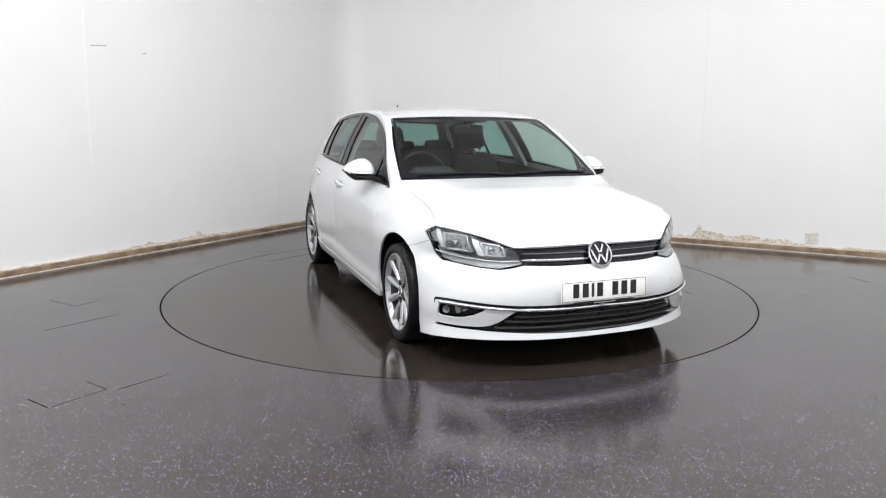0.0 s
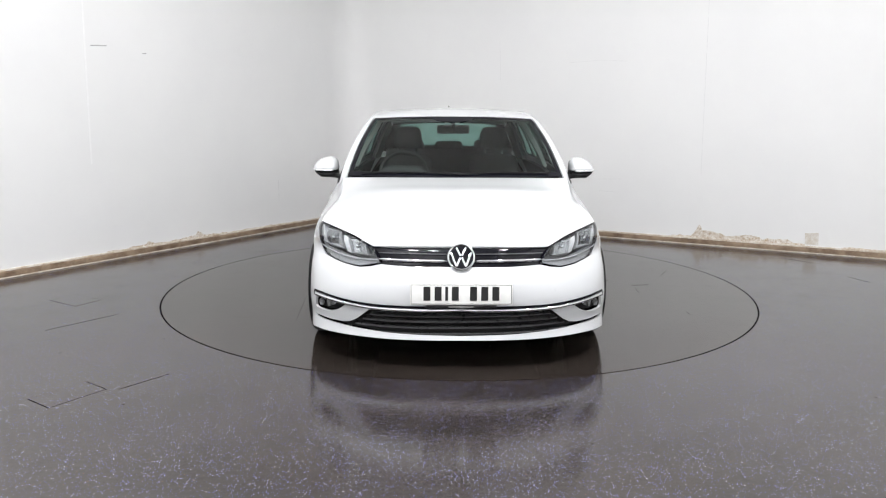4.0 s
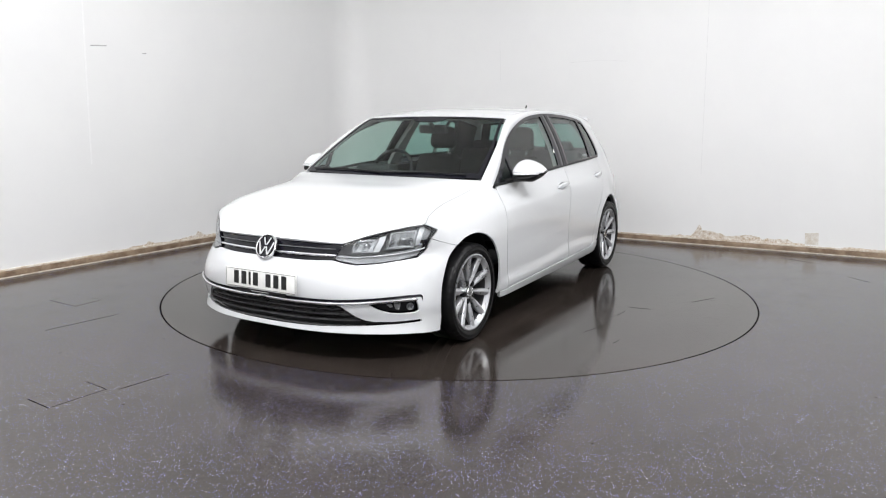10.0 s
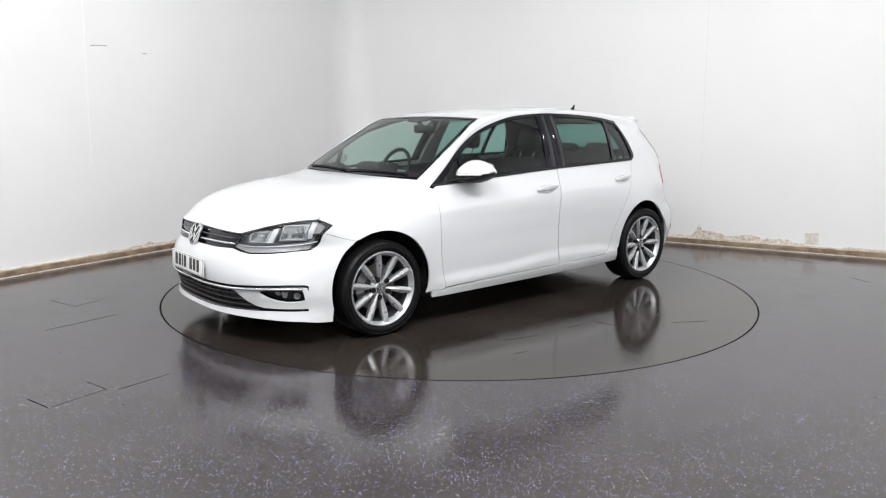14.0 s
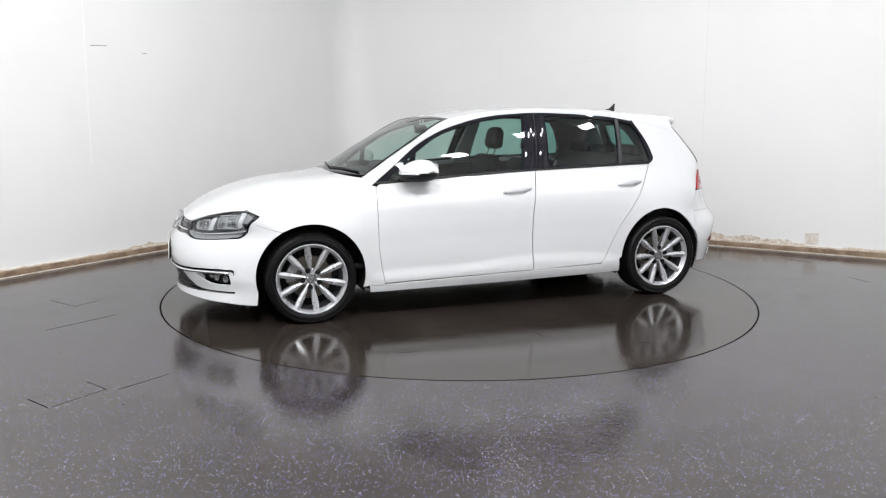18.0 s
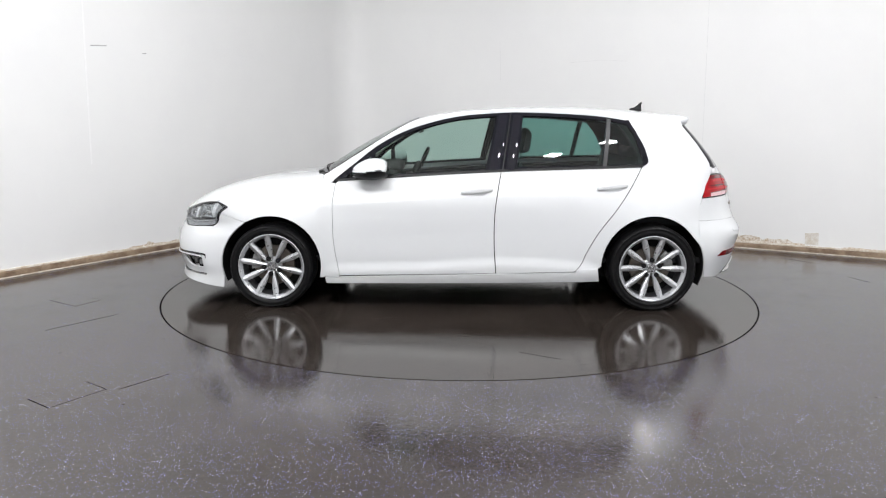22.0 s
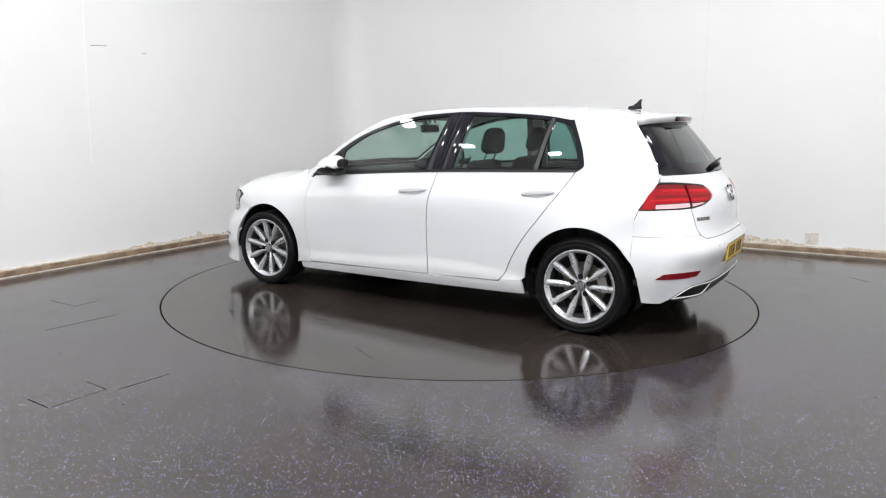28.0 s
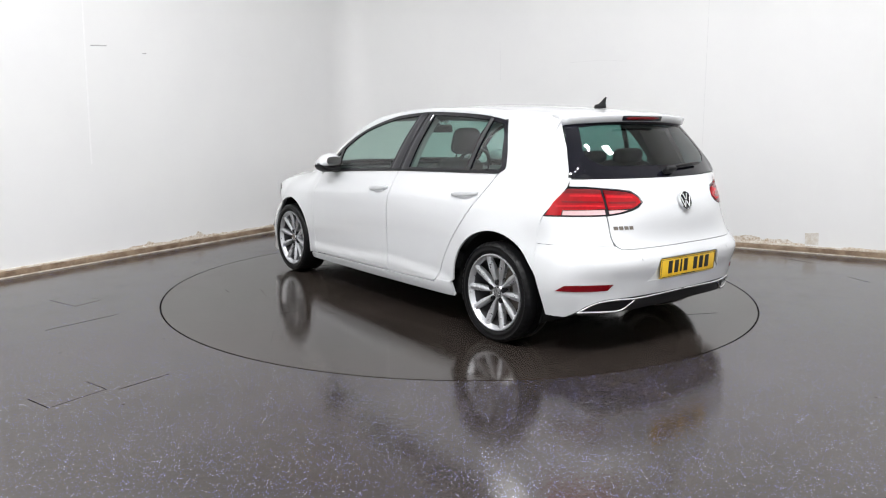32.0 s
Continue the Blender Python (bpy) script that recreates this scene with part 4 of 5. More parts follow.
        def dish_map(a, b, cx=cx, cz=cz):
            x, y, z = flank(a, b)
            r = ((a - cx) / 0.072) ** 2 + ((b - cz) / 0.027) ** 2
            return (x, y - 0.015 * max(0.0, 1 - r) ** 0.8, z)
        part("handle_recess", panel_mesh("handle_recess", dish, dish_map, step=0.008, thick=0.004, e=0.003, **left), PAINT, owner, "scooped recess behind the handle")
    # mirror
    build_mirror(car, sg)


def build_mirror(car, sg):
    root = new("door_mirror")
    root.parent = car
    # side profile of the shell: (from its back to its front, from its foot to its top)
    profile = smooth_line([(0.03, 0.08), (0.0, 0.28), (0.01, 0.55), (0.07, 0.80), (0.19, 0.95), (0.36, 1.0), (0.56, 0.93), (0.76, 0.73), (0.92, 0.44), (1.0, 0.16), (0.96, 0.03), (0.80, 0.0), (0.40, 0.0), (0.06, 0.02)], 3)
    rows, lower, fronts = [], [], []
    for y, xb, xf, z0, z1 in ((0.812, 0.575, 0.650, 0.955, 0.998), (0.820, 0.540, 0.688, 0.950, 1.024), (0.836, 0.526, 0.708, 0.948, 1.040), (0.862, 0.520, 0.720, 0.947, 1.049), (0.895, 0.520, 0.717, 0.947, 1.047),
                              (0.928, 0.520, 0.702, 0.948, 1.036), (0.957, 0.521, 0.675, 0.950, 1.019), (0.980, 0.524, 0.637, 0.954, 0.999), (0.992, 0.530, 0.600, 0.960, 0.983), (0.996, 0.545, 0.575, 0.967, 0.975)):
        xb, xf, z1 = 0.618 + (xb - 0.618) * 1.17, 0.618 + (xf - 0.618) * 1.2, z1 - 0.002
        fronts.append((y, xf))
        rows.append([(xb + (xf - xb) * a, sg * y, z0 + (z1 - z0) * (0.08 + 0.92 * b)) for a, b in profile])
        drop = 0.903 - 0.12 * max(0.0, 0.87 - y) if y < 0.94 else 0.903 + (y - 0.94) * 1.1
        lower.append([((xb + xf) / 2 + (xf - xb) * (0.50 if math.sin(2 * math.pi * k / 16) > -0.5 else 0.44) * math.cos(2 * math.pi * k / 16), sg * y, (drop + z0 + 0.010) / 2 + (z0 + 0.010 - drop) / 2 * math.sin(2 * math.pi * k / 16)) for k in range(16)])
    part("shell", loft(rows), PAINT, root, "white mirror shell")
    part("lower_shell", loft(lower), BLACK, root, "black underside of the mirror")
    foot = []
    for y, xc, zc, xr, zr in ((0.765, 0.690, 0.905, 0.075, 0.014), (0.800, 0.668, 0.910, 0.066, 0.018), (0.832, 0.635, 0.925, 0.075, 0.018), (0.87, 0.615, 0.934, 0.085, 0.012)):
        foot.append([(xc + xr * math.cos(2 * math.pi * k / 14), sg * y, zc + zr * math.sin(2 * math.pi * k / 14)) for k in range(14)])
    part("foot", loft(foot), BLACK, root, "black mirror foot")
    strip = []
    for y in (0.836, 0.862, 0.895, 0.928, 0.957, 0.980):
        x = float(np.interp(y, [f[0] for f in fronts], [f[1] for f in fronts])) - 0.001
        strip.append([(x + 0.006 * c, sg * (y + 0.003 * c), 0.9575 + 0.0065 * q) for c, q in [(math.cos(2 * math.pi * k / 8), math.sin(2 * math.pi * k / 8)) for k in range(8)]])
    part("indicator", loft(strip), REFLECTOR, root, "silver indicator strip")
    ell = [(0.888 + math.copysign(abs(math.cos(a)) ** 0.7, math.cos(a)) * 0.062, 0.992 + math.copysign(abs(math.sin(a)) ** 0.7, math.sin(a)) * 0.032) for a in [2 * math.pi * k / 32 for k in range(32)]]
    part("mirror_glass", panel_mesh("mirror_glass", ell, lambda a, b: (0.501, a, b), step=0.05, thick=0.004, centre=(1, 0.87, 0.98), side=sg), MIRROR, root, "mirror glass")


def nose_line(points, height, name, material, parent, label="", lift=0.004, thick=0.012):
    """A band of the given height along a line on the nose, on both sides of the middle."""
    p = smooth_line(points, 6)
    outer = [(y, z + height / 2) for y, z in p] + [(y, z - height / 2) for y, z in p[::-1]]
    return part(name, panel_mesh(name, on_nose(outer), nose, step=0.03, thick=thick, lift=lift), material, parent, label)


def bead(fn, place, points, radius, name, material, parent, label="", out=0.006):
    """A rounded strip along a line of (y, z) on the nose or the tail."""
    p = smooth_line(points, 6)
    sx = 1 if fn is nose else -1
    ring = []
    for i, (y, z) in enumerate(p):
        c = Vector(fn(place(y, z), z)) + Vector((sx * out * 0.8, math.copysign(out * 0.6, y) * min(1.0, abs(y) / 0.6), 0))
        r = radius * (1.0 if 0 < i < len(p) - 1 else 0.5)
        ring.append([tuple(c + Vector((sx * 0.7 * r * math.cos(a) * 0.9, math.copysign(0.5, y) * r * math.cos(a) * min(1.0, abs(y) / 0.6), r * math.sin(a)))) for a in [2 * math.pi * k / 10 for k in range(10)]])
    return part(name, loft(ring), material, parent, label)


def mirrored(points):
    return [(-y, z) for y, z in points[::-1]]


def round_badge(name, car, at, tilt, radius, flip):
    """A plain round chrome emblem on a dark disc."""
    root = new(name)
    root.parent = car
    root.matrix_basis = pose(*at, 0, tilt, flip)
    place = pose(0, 0, 0, 0, 0, -90)
    for nm, prof, mat, lab in (("disc", [(0.001, 0.006), (radius * 0.9, 0.006), (radius * 0.95, 0.0), (0.001, -0.004)], BLACK_GLOSS, "dark disc"),
                               ("ring", [(radius * 0.84, 0.005), (radius * 0.86, 0.011), (radius * 0.92, 0.0135), (radius * 0.98, 0.011), (radius, 0.002), (radius * 0.98, -0.004)], CHROME, "chrome ring")):
        bm = lathe(prof, 40)
        bmesh.ops.transform(bm, matrix=place, verts=bm.verts)
        part(nm, bm, mat, root, lab)
    r = radius * 0.84
    for ya, za, yb, zb in ((-0.86, 0.42, -0.40, -0.82), (-0.40, -0.82, -0.06, -0.04), (0.06, -0.04, 0.40, -0.82), (0.40, -0.82, 0.86, 0.42), (-0.40, 0.84, -0.06, 0.10), (0.06, 0.10, 0.40, 0.84)):
        length = math.hypot(yb - ya, zb - za) * r
        ang = math.degrees(math.atan2(zb - za, yb - ya))
        part("stroke", block((0.006, length, radius * 0.15), (0.0085, (ya + yb) / 2 * r, (za + zb) / 2 * r), (ang, 0, 0), 0.0015), CHROME, root)
    return root


def number_plate(name, car, at, tilt, turn, width, height, material, label):
    root = new(name)
    root.parent = car
    root.matrix_basis = pose(*at, 0, tilt, turn)
    root["label"] = label
    part("plate", block((0.005, width, height), (0, 0, 0), (0, 0, 0), 0.002), material, root)
    edge = []
    for dz in (1, -1):
        edge.append(block((0.002, width - 0.012, 0.002), (0.0030, 0, dz * (height / 2 - 0.006))))
        edge.append(block((0.002, 0.002, height - 0.012), (0.0030, dz * (width / 2 - 0.006), 0)))
    part("border", joined(*edge), INK, root)
    # the mark is shown as plain bars
    x = -0.196
    for i, w in enumerate((0.044, 0.044, 0.018, 0.044, None, 0.044, 0.044, 0.044)):
        if w is None:
            x += 0.036
            continue
        part("bar", block((0.002, w * 0.8, 0.072), (0.0035, x + w / 2, 0.004)), INK, root)
        x += w + 0.0125
    part("small_bar", block((0.002, 0.13, 0.006), (0.0035, 0, -height / 2 + 0.006)), INK if material is PLATE_YELLOW else SCUFF, root)
    return root


def build_front(car):
    # bumper skin with its openings
    s_end = 5.36
    top = [(0, 0.558), (0.25, 0.556), (0.414, 0.560), (0.47, 0.545), (0.526, 0.535), (0.62, 0.540), (0.748, 0.558)]
    side = [(LAMP_LOW, 0.6545), (1.59, 0.6252), (1.540, 0.6097), (1.5005, 0.6002), *[p for p in ARCH_F[::-1] if p[0] > 1.504 and p[1] > 0.2], (1.664, 0.142)]
    outer = on_nose(top + [(0.752, 0.565), (0.7755, 0.600)]) + [(nose_x(x, z), z) for x, z in side] + [(k * PLAN, z) for k, z in ((4.6, 0.150), (4.0, 0.160), (3, 0.168), (2, 0.173), (1, 0.175), (0, 0.175))]
    outer = outer[:-1] + [(0, 0.175)] + [(-a, b) for a, b in outer[::-1][1:-1]]
    low_hole = [(0, 0.338), (0.25, 0.335), (0.42, 0.334), (0.475, 0.326), (0.545, 0.264), (0.585, 0.242), (0.625, 0.234), (0.70, 0.231), (0.80, 0.231), (0.80, 0.217), (0.67, 0.216), (0.50, 0.210), (0.30, 0.203), (0, 0.198)]
    grille_hole = on_nose(low_hole) + [(-a, b) for a, b in on_nose(low_hole)[::-1][1:-1]]
    fog = [(0.608, 0.333), (0.66, 0.341), (0.72, 0.343), (0.780, 0.342), (0.792, 0.336), (0.797, 0.280), (0.785, 0.271), (0.735, 0.270), (0.700, 0.276), (0.662, 0.292), (0.630, 0.314)]
    bumper = panel("front_bumper", outer, nose, PAINT, car, "white front bumper", step=0.03, holes=[grille_hole, on_nose(fog), on_nose(mirrored(fog))], thick=0.014)
    # lower grille
    part("grille_back", panel_mesh("grille_back", grille_hole, nose, step=0.03, thick=0.01, lift=-0.05), BLACK, bumper, "black lower grille")
    for z, reach in ((0.304, 0.475), (0.272, 0.515), (0.240, 0.56), (0.212, 0.58)):
        line = [(reach * k / 8, z - 0.004 * (1 - k / 8)) for k in range(-8, 9)]
        nose_line(line, 0.0065, "grille_slat", SLAT, bumper, "satin black grille slat", lift=-0.006, thick=0.035)
    for sg in (1, -1):
        f = fog if sg > 0 else mirrored(fog)
        part("fog_recess", panel_mesh("fog_recess", on_nose(f), nose, step=0.03, thick=0.01, lift=-0.035), BLACK, bumper, "black fog-lamp recess")
        bowl = lathe([(0.001, -0.004), (0.006, 0.006), (0.010, -0.006), (0.016, 0.008), (0.018, 0.010), (0.020, 0.003)], 24)
        x, y, z = nose(nose_s(0.768, 0.306), 0.306)
        bmesh.ops.transform(bowl, matrix=pose(x - 0.024, sg * y - sg * 0.014, z, 0, 0, -45 if sg > 0 else 225), verts=bowl.verts)
        part("fog_lamp", bowl, LAMP_GREY, bumper, "small grey fog lamp")
        for wedge in ([(0.716, 0.325), (0.742, 0.327), (0.734, 0.290), (0.722, 0.292)], [(0.688, 0.322), (0.708, 0.324), (0.712, 0.308), (0.700, 0.306)]):
            part("fog_trim", panel_mesh("fog_trim", on_nose(wedge if sg > 0 else mirrored(wedge)), nose, step=0.03, thick=0.012, lift=-0.022), LAMP_GREY, bumper, "grey fog-lamp trim")
    for sg in (1, -1):
        pts = [(0.0, 0.341), (0.28, 0.338), (0.48, 0.339), (0.60, 0.344), (0.70, 0.350), (0.77, 0.350), (0.793, 0.347)]
        bead(nose, nose_s, pts if sg > 0 else mirrored(pts), 0.0085, "chrome_strip", CHROME, bumper, "chrome bumper strip")
        pts = [(0.0, 0.357), (0.28, 0.354), (0.48, 0.354), (0.60, 0.359), (0.70, 0.365), (0.77, 0.366), (0.803, 0.360), (0.807, 0.340)]
        nose_line(pts if sg > 0 else mirrored(pts), 0.013, "black_strip", BLACK_GLOSS, bumper, "black strip over the chrome", lift=0.003, thick=0.01)
    # upper grille between the headlamps
    gr = [(0, 0.652), (0.25, 0.648), (0.463, 0.640), (0.43, 0.60), (0.414, 0.566), (0.25, 0.560), (0, 0.561)]
    go = on_nose(gr) + [(-a, b) for a, b in on_nose(gr)[::-1][1:-1]]
    grille = part("upper_grille", panel_mesh("upper_grille", go, nose, step=0.03, thick=0.02, lift=-0.012), BLACK_GLOSS, car, "gloss black grille")
    for sg in (1, -1):
        for z, h, mat, lab in ((0.586, 0.013, CHROME, "chrome grille strip"), (0.620, 0.004, TRIM_GREY, "thin grey grille strip")):
            pts = [(0.07, z), (0.25, z), (0.425, z)]
            bead(nose, nose_s, pts if sg > 0 else mirrored(pts), h / 2 + 0.001, "grille_strip", mat, grille, lab, 0.002)
    x, y, z = nose(0, 0.606)
    round_badge("front_emblem", car, (x + 0.012, 0, 0.606), -24, 0.072, 0)
    x = nose(PLAN, 0.42)[0]
    number_plate("front_number_plate", car, (2.186, 0, 0.428), -3, 0, 0.52, 0.110, PLATE_WHITE, "white front number plate with plain black bars")
    holder = part("plate_holder", block((0.012, 0.36, 0.016), (2.184, 0, 0.3635), (0, 0, 0), 0.004), BLACK, car, "black plate holder edge")
    part("small_bar", block((0.002, 0.13, 0.0035), (2.1905, 0, 0.3635)), SCUFF, holder, "tiny pale line of print")
    for sg in (1, -1):
        ring = [(0.50 + 0.011 * math.cos(2 * math.pi * k / 16), 0.435 + 0.011 * math.sin(2 * math.pi * k / 16)) for k in range(16)]
        part("tow_cap", panel_mesh("tow_cap", on_nose(ring if sg > 0 else mirrored(ring)), nose, step=0.03, thick=0.004, lift=0.0016), PAINT, bumper, "small round white cap")
    # headlamps
    for sg in (1, -1):
        lamp = new("headlamp")
        lamp.parent = car
        lamp["label"] = "clear headlamp with chrome reflectors in a grey housing"
        out = [(0.414, 0.566), (0.463, 0.645), (0.56, 0.683), (0.66, 0.712), (0.722, 0.727), (0.767, 0.733), (0.782, 0.722), (0.7965, 0.700), (0.789, 0.656), (0.772, 0.60), (0.748, 0.567), (0.70, 0.553), (0.62, 0.543), (0.526, 0.539)]
        o = on_nose(out if sg > 0 else mirrored(out))
        part("housing", panel_mesh("housing", o, nose, step=0.03, thick=0.01, lift=-0.045), LAMP_DARK, lamp, "dark grey housing")
        cover = part("cover", panel_mesh("cover", o, nose, step=0.03, thick=0, lift=0.002), CLEAR, lamp, "clear lamp cover")
        cover.visible_shadow = False
        inner = [tuple(np.array(p) + (np.array([0.61, 0.635]) - np.array(p)) * 0.04) for p in out]
        ii = on_nose(inner if sg > 0 else mirrored(inner))
        part("surround", panel_mesh("surround", o, nose, step=0.03, holes=[ii], thick=0.02, lift=0.0), BLACK_GLOSS, lamp, "black edge of the lamp")
        for c, wd, ht in (((0.694, 0.660), 0.057, 0.051), ((0.548, 0.634), 0.053, 0.036)):
            q = [(c[0] - wd, c[1] - ht), (c[0] + wd * 0.75, c[1] - ht), (c[0] + wd, c[1] + ht), (c[0] - wd * 0.8, c[1] + ht * 0.85)]
            h = [tuple(np.array(p) + (np.array(c) - np.array(p)) * 0.12) for p in q]
            part("reflector_frame", panel_mesh("reflector_frame", on_nose(q if sg > 0 else mirrored(q)), nose, step=0.03, holes=[on_nose(h if sg > 0 else mirrored(h))], thick=0.03, lift=-0.012), LAMP_BRIGHT, lamp, "chrome reflector frame")
            mid = nose_s(c[0], c[1])

            def bowl_map(a, b, mid=mid, cz=c[1], wd=wd):
                x, y, z = nose(a, b)
                r = math.hypot(abs(a) - mid, b - cz) / (wd * 1.5)
                d = 0.014 + 0.026 * max(0.0, 1 - r * r) + 0.003 * math.sin(abs(a) * 130)
                return (x - d * 0.8, y - math.copysign(d * 0.6, y), z)
            part("reflector", panel_mesh("reflector", on_nose(h if sg > 0 else mirrored(h)), bowl_map, step=0.008, thick=0.004), BOWL, lamp, "silver reflector")
            x, y, z = nose(nose_s(c[0], c[1]), c[1])
            bulb = lathe([(0.001, 0.014), (0.009, 0.010), (0.012, 0.0), (0.012, -0.02)], 14)
            bmesh.ops.transform(bulb, matrix=pose(x - 0.035, sg * y - 0.006 * sg, z, 0, 0, -60 * sg if sg > 0 else -120), verts=bulb.verts)
            part("bulb", bulb, CHROME, lamp)
        band = [(0.424, 0.571), (0.526, 0.544), (0.62, 0.548), (0.70, 0.558), (0.743, 0.573), (0.766, 0.628), (0.74, 0.603), (0.70, 0.594), (0.62, 0.584), (0.526, 0.578), (0.44, 0.586)]
        part("lower_band", panel_mesh("lower_band", on_nose(band if sg > 0 else mirrored(band)), nose, step=0.03, thick=0.02, lift=-0.008), LAMP_GREY, lamp, "smoky grey lower band")
        line = [(0.424, 0.578), (0.526, 0.575), (0.62, 0.579), (0.70, 0.589), (0.742, 0.599), (0.768, 0.610)]
        bead(nose, nose_s, line if sg > 0 else mirrored(line), 0.0042, "light_guide", LAMP_BRIGHT, lamp, "bright line over the lower band", out=-0.006)
        corner = [(0.764, 0.724), (0.795, 0.701), (0.785, 0.655), (0.764, 0.650)]
        part("corner_reflector", panel_mesh("corner_reflector", on_nose(corner if sg > 0 else mirrored(corner)), nose, step=0.02, thick=0.01, lift=-0.014), LAMP_GREY, lamp, "grey corner reflector")
        blade = [(0.606, 0.680), (0.632, 0.688), (0.612, 0.600), (0.588, 0.598)]
        part("divider", panel_mesh("divider", on_nose(blade if sg > 0 else mirrored(blade)), nose, step=0.03, thick=0.03, lift=-0.012), LAMP_PALE, lamp, "pale divider")
        post = [(0.757, 0.722), (0.772, 0.724), (0.757, 0.622), (0.741, 0.620)]
        part("divider", panel_mesh("divider", on_nose(post if sg > 0 else mirrored(post)), nose, step=0.03, thick=0.03, lift=-0.010), LAMP_PALE, lamp, "pale divider")
    # wiper arms below the windscreen
    for y0, y1 in ((-0.62, 0.02), (0.02, 0.62)):
        pts = [tuple(Vector(screen_map(y0 / 0.72 + (y1 - y0) / 0.72 * k / 6, 0.035 + 0.02 * math.sin(math.pi * k / 6))) + Vector((0.008, 0, 0.007))) for k in range(7)]
        part("wiper", tube(pts, 0.0055), BLACK, car, "black wiper")
    part("scuttle", panel_mesh("scuttle", [(-0.96, -0.09), (0.96, -0.09), (0.96, 0.02), (-0.96, 0.02)], screen_map, step=0.08, thick=0.01, lift=-0.012), BLACK, car, "black scuttle panel")


def tail_band(points, height, name, material, parent, label="", lift=0.004, thick=0.012):
    p = smooth_line(points, 6)
    outer = [(y, z + height / 2) for y, z in p] + [(y, z - height / 2) for y, z in p[::-1]]
    return part(name, panel_mesh(name, on_tail(outer), tail, step=0.03, thick=thick, lift=lift), material, parent, label)


LAMP_OUT = [(0.787, 0.782), (0.743, 0.861), (0.685, 0.939), (0.61, 0.937), (0.541, 0.932), (0.45, 0.924), (0.379, 0.913), (0.345, 0.885), (0.333, 0.855), (0.36, 0.836), (0.398, 0.820), (0.46, 0.803), (0.544, 0.789), (0.673, 0.783)]


def build_rear(car):
    # bumper
    half = [(0, 0.611), (0.25, 0.610), (0.45, 0.608), (0.508, 0.6095), (0.5345, 0.6285), (0.545, 0.6300), (0.66, 0.6300), (0.72, 0.6295)]
    side = [(-1.6174, 0.6285), (-1.6174, 0.482), (-1.640, 0.445), (-1.660, 0.38), (-1.674, 0.30), (-1.682, 0.236)]
    outer = on_tail(half) + [(tail_x(x, z), z) for x, z in side] + [(k * PLAN, z) for k, z in ((4.0, 0.234), (3.7, 0.254), (3.3, 0.298), (3.0, 0.322), (2.7, 0.337), (2.2, 0.340), (1.0, 0.345), (0, 0.345))]
    outer = outer + [(-a, b) for a, b in outer[::-1][1:-1]]
    well = [(0, 0.553), (0.262, 0.551), (0.276, 0.54), (0.300, 0.470), (0.322, 0.442), (0.352, 0.427), (0.20, 0.424), (0, 0.424)]
    wo = on_tail(well)
    wo = wo + [(-a, b) for a, b in wo[::-1][1:-1]]
    bumper = panel("rear_bumper", outer, tail, PAINT, car, "white rear bumper", step=0.03, thick=0.014, holes=[wo])

    def well_map(a, b):
        """Falls back from the skin towards its upper edge."""
        x, y, z = tail(a, b)
        side = min(1.0, max(0.0, (0.352 - abs(y)) / 0.07))
        return (x + (0.004 + 0.030 * min(1.0, max(0.0, (b - 0.424) / 0.07))) * side, y, z)
    part("plate_recess", panel_mesh("plate_recess", wo, well_map, step=0.02, thick=0.006), PAINT, bumper, "white recess round the number plate")
    # dark lower insert with bright edging and outlet-shaped trims
    low = [(k * PLAN, z) for k, z in ((0, 0.343), (1.0, 0.343), (2.2, 0.338), (2.7, 0.335), (3.0, 0.320), (3.3, 0.296), (3.7, 0.252), (3.4, 0.240), (2.6, 0.240), (1.9, 0.252), (1.0, 0.258), (0, 0.258))]
    low = low + [(-a, b) for a, b in low[::-1][1:-1]]
    part("diffuser", panel_mesh("diffuser", low, tail, step=0.03, thick=0.03, lift=-0.012), BLACK, bumper, "black lower bumper insert")
    for sg in (1, -1):
        pts = [(0.0, 0.339), (0.20, 0.336), (0.40, 0.329), (0.546, 0.332), (0.60, 0.326), (0.645, 0.310), (0.703, 0.263)]
        bead(tail, tail_s, pts if sg > 0 else mirrored(pts), 0.006, "chrome_strip", CHROME, bumper, "thin chrome strip")
        pts = [(0.399, 0.323), (0.43, 0.298), (0.459, 0.276), (0.485, 0.266), (0.52, 0.264), (0.60, 0.265), (0.674, 0.265), (0.703, 0.262)]
        bead(tail, tail_s, pts if sg > 0 else mirrored(pts), 0.008, "outlet_trim", CHROME, bumper, "chrome outlet-shaped trim")
        pts = [(0.561, 0.425), (0.66, 0.424), (0.73, 0.422), (0.777, 0.418), (0.800, 0.386), (0.73, 0.386), (0.66, 0.388), (0.588, 0.392)]
        part("rear_reflector", panel_mesh("rear_reflector", on_tail(pts if sg > 0 else mirrored(pts)), tail, step=0.03, thick=0.012, lift=0.004), RED_DEEP, bumper, "narrow red reflector")
        for y in (0.684, 0.40):
            ring = [(y + 0.010 * math.cos(2 * math.pi * k / 14), 0.556 + 0.010 * math.sin(2 * math.pi * k / 14)) for k in range(14)]
            part("parking_sensor", panel_mesh("parking_sensor", on_tail(ring if sg > 0 else mirrored(ring)), tail, step=0.03, thick=0.004, lift=0.002), PAINT, bumper, "small round parking sensor")
    # body corner below each tail lamp
    for sg in (1, -1):
        low = [(0.5445, 0.6312), (0.66, 0.6312), (0.735, 0.6308)]
        high = [(0.755, 0.780), (0.70, 0.780), (0.60, 0.783), (0.5445, 0.786), (0.5455, 0.70)]
